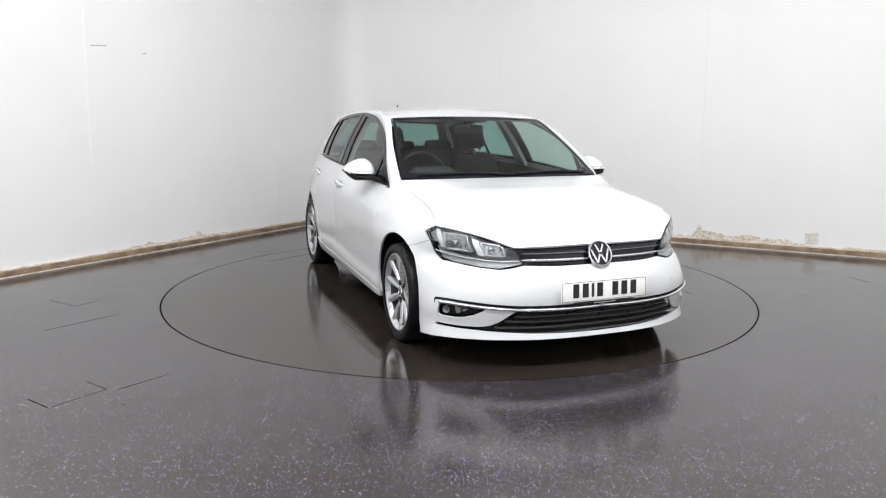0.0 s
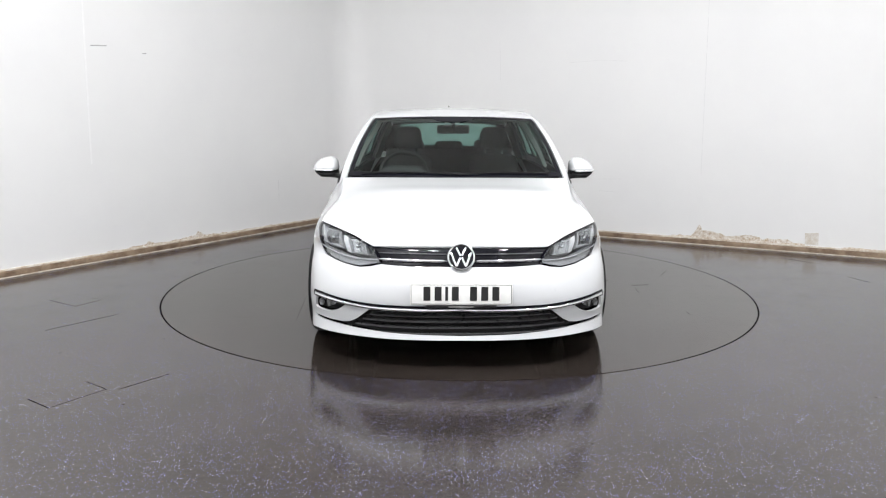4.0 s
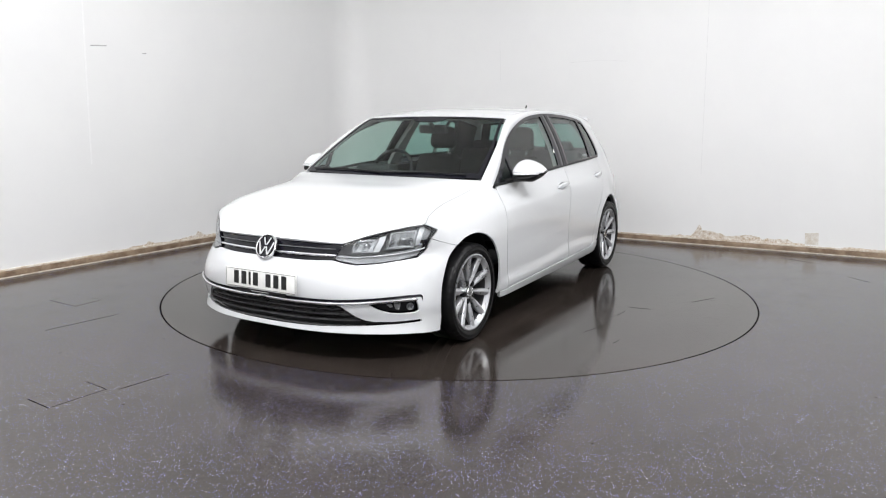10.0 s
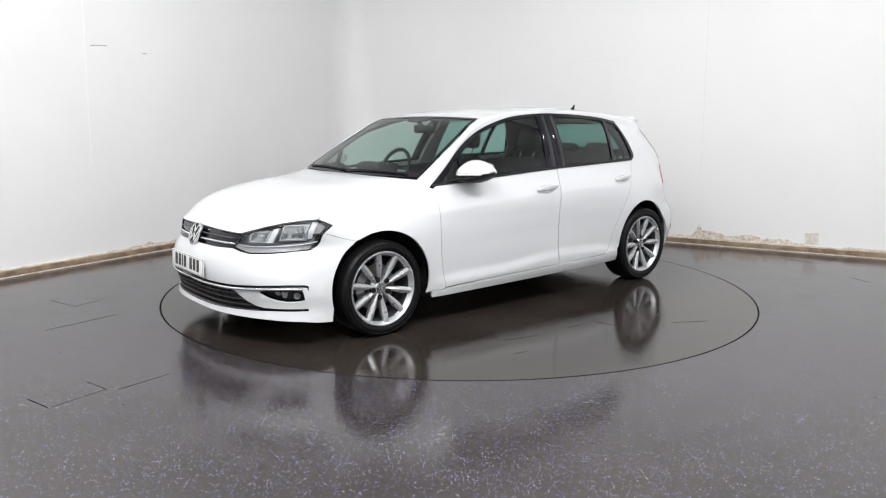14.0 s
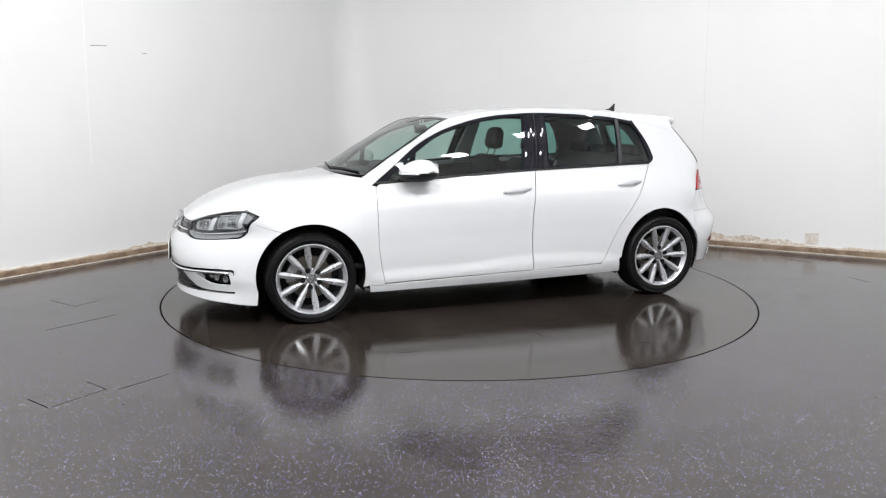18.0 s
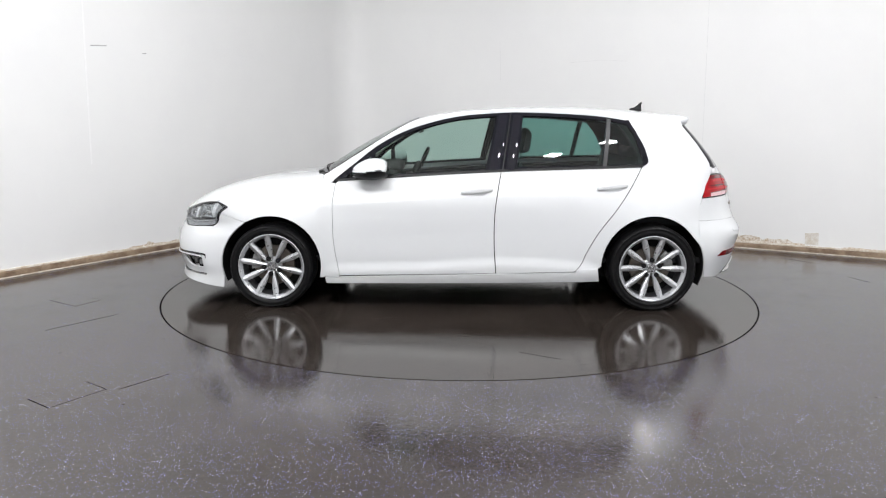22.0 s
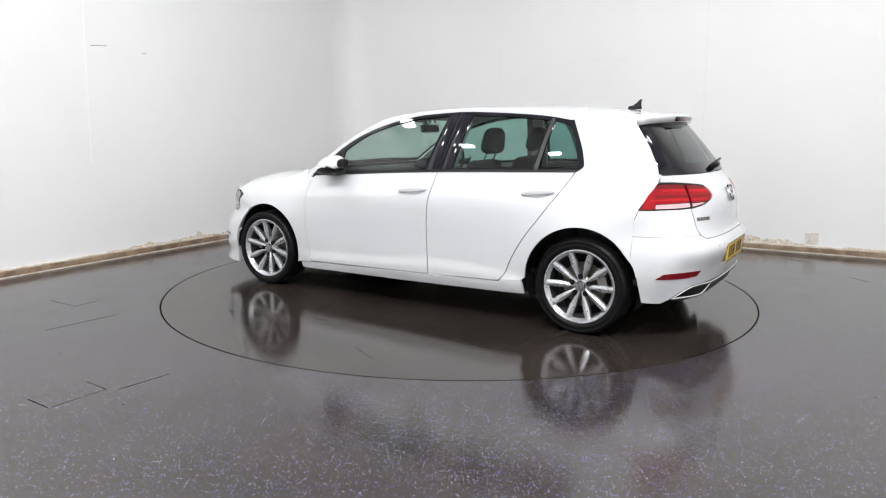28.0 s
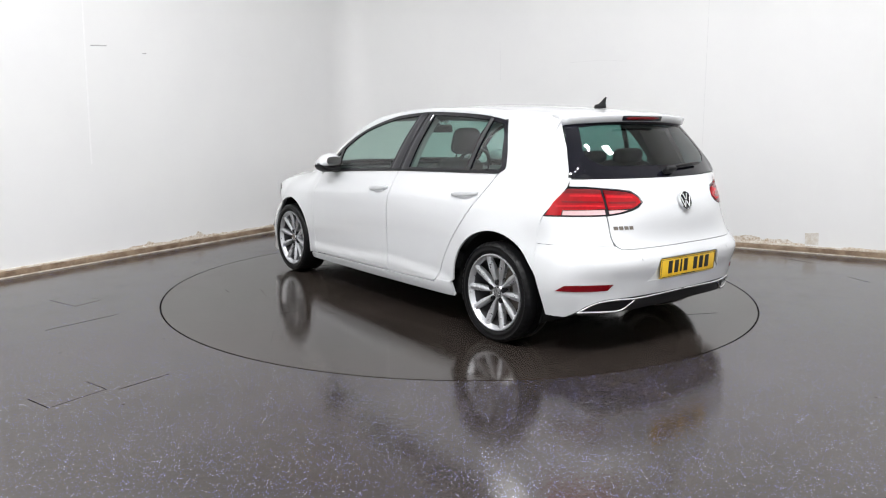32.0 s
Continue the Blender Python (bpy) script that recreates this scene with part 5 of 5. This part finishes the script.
        edge = [(tail_x(-1.6174, 0.631), 0.631), (tail_x(-1.6174, 0.72), 0.72), (tail_x(-1.638, 0.780), 0.780)]
        o = on_tail(low) + edge + on_tail(high)
        o = o if sg > 0 else [(-a, b) for a, b in o[::-1]]
        panel("rear_corner", o, tail, PAINT, car, "white body corner below the tail lamp", step=0.03)
    # tailgate
    g = 0.004
    gate = [(0, 0.614), (0.25, 0.613), (0.45, 0.611), (0.505, 0.6125), (0.530, 0.632), (0.5405, 0.66), (0.5415, 0.70), (0.5405, 0.785), (0.46, 0.798), (0.396, 0.815), (0.356, 0.831), (0.327, 0.855), (0.338, 0.889), (0.375, 0.919), (0.45, 0.930), (0.541, 0.938), (0.61, 0.943), (0.681, 0.945), (0.672, 0.982), (0.50, 0.982), (0.25, 0.981), (0, 0.980)]
    go = on_tail(gate)
    go = go + [(-a, b) for a, b in go[::-1][1:-1]]
    tg = panel("tailgate", go, tail, PAINT, car, "white tailgate", step=0.03)
    rim = [(0, 0.984), (0.25, 0.985), (0.50, 0.987), (0.676, 0.990), (0.662, 1.03), (0.606, 1.15), (0.541, 1.285), (0.40, 1.298), (0.2, 1.303), (0, 1.305)]
    ro = on_tail(rim)
    ro = ro + [(-a, b) for a, b in ro[::-1][1:-1]]
    hole = [(0, 1.045), (0.25, 1.046), (0.46, 1.050), (0.53, 1.085), (0.545, 1.12), (0.475, 1.262), (0.3, 1.276), (0, 1.280)]
    ho = on_tail(hole)
    ho = ho + [(-a, b) for a, b in ho[::-1][1:-1]]
    win = part("rear_window", panel_mesh("rear_window", ro, tail, step=0.03, thick=0, lift=0.0), GLASS_BACK, car, "dark tinted rear window")
    win.visible_shadow = False
    part("window_border", panel_mesh("window_border", ro, tail, step=0.03, holes=[ho], thick=0.006, lift=0.002), BLACK_GLOSS, win, "black printed border")
    # rear wiper
    base = Vector(tail(0.0, 1.01))
    arm = [tuple(Vector(tail(tail_s(y, z), z)) + Vector((-0.022, 0, 0.010))) for y, z in ((0.02, 1.022), (-0.10, 1.032), (-0.22, 1.036), (-0.33, 1.038))]
    part("rear_wiper", joined(tube(arm, 0.009), block((0.05, 0.09, 0.032), tuple(base + Vector((-0.022, 0.02, 0.012))), (0, 40, 0), 0.012)), BLACK, car, "black rear wiper")
    # spoiler over the rear window
    rows = []
    for k in range(-10, 11):
        v = k / 10
        y = 0.548 * v
        x0, _, z0 = roof_map(-1.47, v)
        xt = -1.672 + 0.095 * abs(v) ** 2.5
        zt = 1.336 - 0.020 * abs(v) ** 2
        rows.append([(x0 + 0.02, y, z0 - 0.003), ((x0 + xt) / 2, y, (z0 + zt) / 2 + 0.010), (xt + 0.010, y, zt + 0.006), (xt + 0.001, y, zt + 0.002), (xt, y, zt - 0.004), (xt + 0.012, y, zt - 0.036), (xt + 0.022, y, zt - 0.040), (x0 - 0.035, y, z0 - 0.072)])
    spoiler = part("roof_spoiler", loft(rows), PAINT, car, "white roof spoiler")
    part("brake_light_housing", block((0.012, 0.36, 0.030), (-1.666, 0, 1.314), (0, -20, 0), 0.005), BLACK_GLOSS, spoiler, "black housing of the high brake light")
    part("brake_light", block((0.010, 0.30, 0.015), (-1.669, 0, 1.315), (0, -20, 0), 0.003), RED_DEEP, spoiler, "dark red high brake light")
    # aerial
    fin = []
    for z, x0, x1, w in ((1.378, -1.285, -1.385, 0.020), (1.398, -1.292, -1.382, 0.016), (1.406, -1.325, -1.380, 0.009), (1.425, -1.350, -1.380, 0.006), (1.446, -1.372, -1.386, 0.003)):
        fin.append([(x0 + (x1 - x0) * (0.5 - 0.5 * math.cos(2 * math.pi * k / 12)), w * math.sin(2 * math.pi * k / 12), z) for k in range(12)])
    part("roof_aerial", loft(fin), BLACK, car, "black shark-fin aerial")
    # emblem, name bar, plate
    round_badge("rear_emblem", car, (-1.990, 0, 0.850), -20, 0.056, 180)
    for k in range(4):
        y = 0.512 - 0.029 * k
        part("name_bar", panel_mesh("name_bar", on_tail([(y + 0.010, 0.732), (y - 0.011, 0.732), (y - 0.011, 0.713), (y + 0.010, 0.713)]), tail, step=0.03, thick=0.004, lift=0.004), STEEL, car, "plain small chrome bar")
    number_plate("rear_number_plate", car, (-2.040, 0, 0.486), 3, 180, 0.52, 0.112, PLATE_YELLOW, "yellow rear number plate with plain black bars")
    # tail lamps: the outer piece on the body and the inner piece on the tailgate
    for sg in (1, -1):
        lamp = new("tail_lamp")
        lamp.parent = car
        lamp["label"] = "red tail lamp in a dark edge with a pale lower band"
        m = lambda p: on_tail(p if sg > 0 else mirrored(p))
        part("housing", panel_mesh("housing", m(LAMP_OUT), tail, step=0.03, thick=0.02, lift=-0.004), BLACK_GLOSS, lamp, "dark edge")
        outer_red = [(0.778, 0.787), (0.738, 0.860), (0.686, 0.931), (0.61, 0.930), (0.541, 0.925), (0.541, 0.824), (0.62, 0.821), (0.716, 0.817), (0.724, 0.789)]
        inner_red = [(0.527, 0.923), (0.45, 0.916), (0.385, 0.905), (0.352, 0.881), (0.343, 0.857), (0.37, 0.841), (0.404, 0.826), (0.454, 0.823), (0.527, 0.821)]
        for top in ([(0.704, 0.908), (0.686, 0.929), (0.61, 0.928), (0.543, 0.923), (0.543, 0.905), (0.62, 0.909)], [(0.526, 0.921), (0.45, 0.914), (0.388, 0.904), (0.45, 0.899), (0.526, 0.903)]):
            part("upper_lens", panel_mesh("upper_lens", m(top), tail, step=0.03, thick=0.005, lift=0.0062), RED_DEEP, lamp, "dark red upper lens")
        part("red_lens", panel_mesh("red_lens", m(outer_red), tail, step=0.03, thick=0.01, lift=0.004), RED_LENS, lamp, "bright red lens")
        part("red_lens", panel_mesh("red_lens", m(inner_red), tail, step=0.03, thick=0.01, lift=0.004), RED_LENS, lamp, "bright red lens")
        for pale in ([(0.714, 0.8135), (0.62, 0.817), (0.545, 0.819), (0.545, 0.795), (0.62, 0.791), (0.720, 0.789)], [(0.526, 0.816), (0.456, 0.818), (0.430, 0.817), (0.47, 0.806), (0.526, 0.797)]):
            part("pale_lens", panel_mesh("pale_lens", m(pale), tail, step=0.03, thick=0.01, lift=0.0045), PALE_LENS, lamp, "pale reversing lens")
        for ln, h, mat, lab in (([(0.680, 0.895), (0.61, 0.895), (0.545, 0.892)], 0.012, RED_BRIGHT, "bright light bar"), ([(0.712, 0.862), (0.62, 0.861), (0.545, 0.859)], 0.009, RED_DEEP, "darker line"), ([(0.735, 0.838), (0.62, 0.840), (0.545, 0.838)], 0.010, RED_BRIGHT, "bright light bar"),
                                ([(0.522, 0.890), (0.45, 0.887), (0.385, 0.884)], 0.012, RED_BRIGHT, "bright light bar"), ([(0.522, 0.858), (0.45, 0.857), (0.375, 0.857)], 0.009, RED_DEEP, "darker line"), ([(0.522, 0.837), (0.45, 0.838), (0.40, 0.839)], 0.008, RED_BRIGHT, "bright light bar")):
            tail_band(ln if sg > 0 else mirrored(ln), h, "lens_line", mat, lamp, lab, lift=0.006, thick=0.006)


def seat(car, x, y, kind):
    root = new("seat")
    root.parent = car
    root["label"] = "dark cloth seat with a headrest"
    lean = 18
    part("cushion", block((0.50, 0.50, 0.16), (x + 0.10, y, 0.47), (0, -6, 0), 0.06, segments=3), CLOTH, root)
    part("backrest", block((0.14, 0.49, 0.56), (x - 0.235, y, 0.755), (0, -lean, 0), 0.055, 0.80, segments=3), CLOTH, root)
    part("headrest", block((0.11, 0.25, 0.185), (x - 0.375, y, 1.158), (0, -10, 0), 0.054, 0.86, segments=5), CLOTH, root)
    for dy in (-0.07, 0.07):
        part("headrest_post", tube([(x - 0.325, y + dy, 1.00), (x - 0.37, y + dy, 1.10)], 0.007), CHROME, root, "chrome post")
    return root


def build_cabin(car):
    seat(car, -0.07, 0.36, "front")
    seat(car, -0.07, -0.36, "front")
    bench = new("rear_bench")
    bench.parent = car
    bench["label"] = "dark cloth rear bench with three headrests"
    part("cushion", block((0.50, 1.20, 0.16), (-0.85, 0, 0.47), (0, -6, 0), 0.06, segments=3), CLOTH, bench)
    part("backrest", block((0.15, 1.20, 0.58), (-1.17, 0, 0.76), (0, -20, 0), 0.05, segments=3), CLOTH, bench)
    for y, h in ((0.37, 0.10), (-0.37, 0.10), (0.0, 0.08)):
        part("headrest", block((0.08, 0.26, h), (-1.275, y, 1.07), (0, -14, 0), 0.036, segments=3), CLOTH, bench)
    part("parcel_shelf", block((0.42, 1.14, 0.03), (-1.53, 0, 0.955), (0, 0, 0), 0.01), DASH, car, "dark parcel shelf")
    dash = part("dashboard", loft([[(x, y, z) for x, z in ((0.99, 0.60), (0.55, 0.55), (0.48, 0.72), (0.50, 0.86), (0.58, 0.915), (0.75, 0.925), (0.95, 0.915), (1.02, 0.88))] for y in (-0.70, -0.35, 0.0, 0.35, 0.70)]), DASH, car, "dark dashboard")
    part("binnacle", block((0.16, 0.36, 0.09), (0.56, -0.36, 0.935), (0, 0, 0), 0.04, 0.8, segments=3), DASH, dash, "instrument hood")
    wheel = new("steering_wheel")
    wheel.parent = car
    wheel["label"] = "black steering wheel on the right-hand side"
    wheel.matrix_basis = pose(0.36, -0.36, 0.905, 0, -24, 0)
    part("wheel_rim", tube([(0, 0.18 * math.cos(2 * math.pi * k / 40), 0.18 * math.sin(2 * math.pi * k / 40)) for k in range(40)], 0.015, 10, True), BLACK, wheel)
    part("wheel_hub", block((0.06, 0.13, 0.11), (0.02, 0, 0), (0, 0, 0), 0.025), BLACK, wheel)
    for a, b in (((0, 0.05, 0), (0, 0.17, 0)), ((0, -0.05, 0), (0, -0.17, 0)), ((0, 0, -0.04), (0, 0, -0.17))):
        part("wheel_spoke", tube([a, b], 0.013), LAMP_GREY, wheel)
    mir = new("rear_view_mirror")
    mir.parent = car
    part("mirror_body", block((0.035, 0.24, 0.065), (0.33, 0.0, 1.235), (0, 12, 0), 0.016, segments=3), BLACK, mir, "black rear-view mirror")
    part("mirror_stem", tube([(0.335, 0, 1.245), (0.36, 0, 1.270), (0.392, 0, 1.286)], 0.014), BLACK, mir)
    for y in (-0.045, 0.03):
        part("small_label", block((0.003, 0.035, 0.026), (0.316, y, 1.292), (0, 12, 0), 0.001), PLATE_WHITE, mir, "small white label")
    # door linings, pillars and boot lining close the cabin
    for sg in (1, -1):
        part("door_lining", panel_mesh("door_lining", [(0.85, 0.30), (0.85, 0.875), (-0.26, 0.945), (-1.20, 0.975), (-1.20, 0.72), (-1.02, 0.62), (-0.92, 0.50), (-0.86, 0.36), (-0.80, 0.32)], flank, step=0.12, thick=0.03, lift=-0.045, side=sg), DASH, car, "dark door lining")
        part("pillar_lining", panel_mesh("pillar_lining", [(-0.20, 0.95), (-0.36, 0.96), (-0.395, 1.33), (-0.305, 1.33)], flank, step=0.08, thick=0.03, lift=-0.03, side=sg), LINER, car, "pale door pillar lining")
        part("pillar_lining", panel_mesh("pillar_lining", [(-1.20, 0.97), (-1.55, 0.97), (-1.44, 1.27), (-1.10, 1.33), (-1.05, 1.33), (-1.13, 1.24), (-1.22, 1.08)], flank, step=0.08, thick=0.03, lift=-0.035, side=sg), DASH, car, "dark rear pillar lining")
        part("pillar_lining", panel_mesh("pillar_lining", [(x, 0.06) for x in np.linspace(0.86, 0.1, 10)] + [(x, 0.92) for x in np.linspace(0.1, 0.86, 10)], rail_map, step=0.1, thick=0.012, lift=-0.022, side=sg), LINER, car, "pale windscreen pillar lining")
    part("cabin_floor", block((2.9, 1.45, 0.04), (-0.35, 0, 0.335), (0, 0, 0), 0.01), DASH, car, "dark cabin floor")
    part("boot_lining", block((0.62, 1.30, 0.06), (-1.52, 0, 0.60), (0, 0, 0), 0.01), DASH, car, "dark boot lining")


# ---- marks on walls and floor ----
def wall_mark(name, d, outline, material, label, lift=0.003, thick=0.006, step=0.05):
    """A thin flat piece on a wall: outline of (distance from the corner, height)."""
    fn = lambda q, z: on_wall(CORNER, d, q, z, 0.0)
    mid = sum(q for q, _ in outline) / len(outline)
    c = on_wall(CORNER, d, mid, 1.0, -1.0)
    ob = new(name, panel_mesh(name, outline, fn, step=step, thick=thick, lift=lift, centre=c))
    ob.data.materials.append(material)
    return tagged(ob, label, name.replace("_", " "), kind="structure")


def line_mark(name, d, points, width, material, label):
    up = [(q, z + width / 2) for q, z in points]
    return wall_mark(name, d, up + [(q, z - width / 2) for q, z in points[::-1]], material, label, lift=0.0015, thick=0.002, step=0.2)


def ragged(points, base, seed, amount=0.018):
    """An uneven upper edge through the points, closed along the skirting's top."""
    rnd = random.Random(seed)
    out = []
    for (a, b), (c, d) in zip(points[:-1], points[1:]):
        n = max(2, int(abs(c - a) / 0.035))
        out += [(a + (c - a) * k / n + rnd.uniform(-0.008, 0.008), max(base + 0.006, b + (d - b) * k / n + rnd.uniform(-amount, amount))) for k in range(n)]
    out.append(points[-1])
    return [(points[0][0], base)] + out + [(points[-1][0], base)]


def build_marks():
    upright = lambda q0, q1, z0, z1, w: [(q0 - w / 2, z0), (q0 + w / 2, z0), (q1 + w / 2, z1), (q1 - w / 2, z1)]
    wall_mark("wall_joint", ALONG_L, upright(3.83, 3.76, 0.9, CEILING - 0.02, 0.016), SEAM_PALE, "pale filled joint in the white wall", 0.0015, 0.002, 0.3)
    wall_mark("wall_joint", ALONG_R, upright(4.51, 4.45, 0.75, CEILING - 0.02, 0.007), SEAM, "thin joint in the white wall", 0.0012, 0.002, 0.3)
    wall_mark("wall_joint", ALONG_R, upright(2.166, 2.151, 1.78, 2.22, 0.006), SEAM, "short faint joint in the white wall", 0.0012, 0.002, 0.3)
    wall_mark("wall_joint", ALONG_L, upright(1.432, 1.43, 0.35, 0.60, 0.007), SEAM, "short faint joint in the white wall", 0.0012, 0.002, 0.3)
    line_mark("wall_scuff", ALONG_L, [(3.754, 1.944), (3.68, 1.951), (3.596, 1.955)], 0.010, SCUFF, "short grey scuff on the white wall")
    line_mark("wall_scuff", ALONG_L, [(3.217, 1.917), (3.173, 1.920)], 0.009, SCUFF, "tiny grey scuff on the white wall")
    line_mark("wall_scuff", ALONG_R, [(3.013, 1.955), (3.20, 1.962), (3.352, 1.970), (3.667, 1.950)], 0.006, SEAM, "long faint scuff on the white wall")
    line_mark("wall_scuff", ALONG_R, [(3.407, 0.659), (3.664, 0.670)], 0.006, SEAM, "faint scuff low on the white wall")
    line_mark("wall_scuff", ALONG_R, [(3.412, 0.527), (3.639, 0.521)], 0.006, SEAM, "faint scuff low on the white wall")
    base = 0.072
    wall_mark("damaged_plaster", ALONG_R, ragged([(4.24, 0.080), (4.30, 0.094), (4.44, 0.090), (4.50, 0.16), (4.525, 0.222), (4.56, 0.165), (4.67, 0.140), (4.83, 0.116), (5.0, 0.140), (5.16, 0.108), (5.35, 0.126), (5.46, 0.096), (5.56, 0.084)], base, 3, 0.010), PLASTER, "flaking brown plaster above the skirting", 0.004, 0.008, 0.03)
    wall_mark("damaged_plaster", ALONG_R, ragged([(5.88, 0.076), (5.98, 0.086), (6.10, 0.088), (6.30, 0.082), (6.6, 0.08)], base, 5, 0.007), PLASTER, "thin flaking plaster edge above the skirting", 0.004, 0.008, 0.03)
    wall_mark("damaged_plaster", ALONG_L, ragged([(3.74, 0.076), (3.65, 0.086), (3.55, 0.078), (3.43, 0.094), (3.33, 0.088), (3.29, 0.112), (3.21, 0.088), (3.05, 0.082), (2.9, 0.086), (2.72, 0.10), (2.67, 0.140), (2.6, 0.095), (2.3, 0.080), (1.8, 0.080), (1.3, 0.076)], base, 8, 0.007), PLASTER, "flaking brown plaster above the skirting", 0.004, 0.008, 0.03)
    wall_mark("wall_socket", ALONG_R, [(5.555, 0.088), (5.678, 0.088), (5.672, 0.212), (5.550, 0.200)], PLATE_OLD, "old pale cover plate low on the wall", 0.006, 0.012, 0.05)
    # thin scratches and dirt lines in the floor
    for k, pts in enumerate((((-2.558, -1.421), (-2.284, -1.015)), ((-1.642, -2.409), (-1.481, -2.184)), ((3.174, 1.275), (3.34, 1.052)), ((3.337, 0.439), (3.407, 0.217)))):
        floor_mark(None, pts, 0.004, SCRATCH)
    for x, y in ((-2.233, -1.862), (-1.764, -1.573), (-1.54, -2.601), (0.55, -2.95), (2.0, -2.4), (2.9, 0.3)):
        floor_mark(None, [(x, y), (x + 0.012, y + 0.006)], 0.012, SCRATCH)


def floor_mark(parent, pts, width, material, z=0.0015):
    a, b = Vector(pts[0]), Vector(pts[1])
    d = (b - a).normalized()
    n = Vector((-d.y, d.x)) * width / 2
    q = [tuple(a + n * 0.4), tuple((a + b) / 2 + n * 1.3), tuple(b + n * 0.5), tuple(b - n * 0.3), tuple((a + b) / 2 - n), tuple(a - n * 0.5)]
    me = panel_mesh("scratch", q, lambda x, y: (x, y, z), step=0.3, thick=0.001, centre=(0, 0, -5))
    if parent:
        return part("scratch", me, material, parent)
    ob = new("floor_scratch", me)
    ob.data.materials.append(material)
    return tagged(ob, "thin pale scratch in the dark vinyl", "scratch", "scratches in the floor", kind="structure")


def build_disc_marks(root):
    for pts, w in ((((1.535, -0.215), (1.499, 0.022)), 0.008), (((1.392, 0.277), (1.355, 0.409)), 0.010), (((-1.256, 1.286), (-1.484, 1.297)), 0.005), (((-1.484, 1.297), (-1.760, 0.906)), 0.005),
                   (((1.30, 0.52), (1.43, 0.59)), 0.012), (((-0.874, -0.870), (-0.605, -1.411)), 0.006),
                   (((1.795, -0.256), (1.769, -0.163)), 0.012), (((1.482, 1.0), (1.51, 1.251)), 0.004), (((1.20, -0.10), (1.10, 0.02)), 0.006), (((0.95, -1.05), (1.12, -0.98)), 0.006), (((1.096, 0.613), (1.057, 0.690)), 0.010)):
        floor_mark(root, pts, w, SCRATCH)


# ---- assembly ----
build_room()
build_floor_details()
turntable = build_turntable()
build_disc_marks(turntable)
build_marks()
car = build_car()

# heading of the car at the start and its turning speed, in degrees and degrees a second
HEADING, SPEED = -67.68, -5.1157
CAR_OFFSET = pose(-0.033, -0.049, 0)


def motions():
    times = [float(t) for t in range(0, 33, 2)]
    walk(turntable, [(t, pose(0, 0, 0, 0, 0, SPEED * t)) for t in times])
    walk(car, [(t, pose(0, 0, 0, 0, 0, HEADING + SPEED * t) @ CAR_OFFSET) for t in times])


motions()
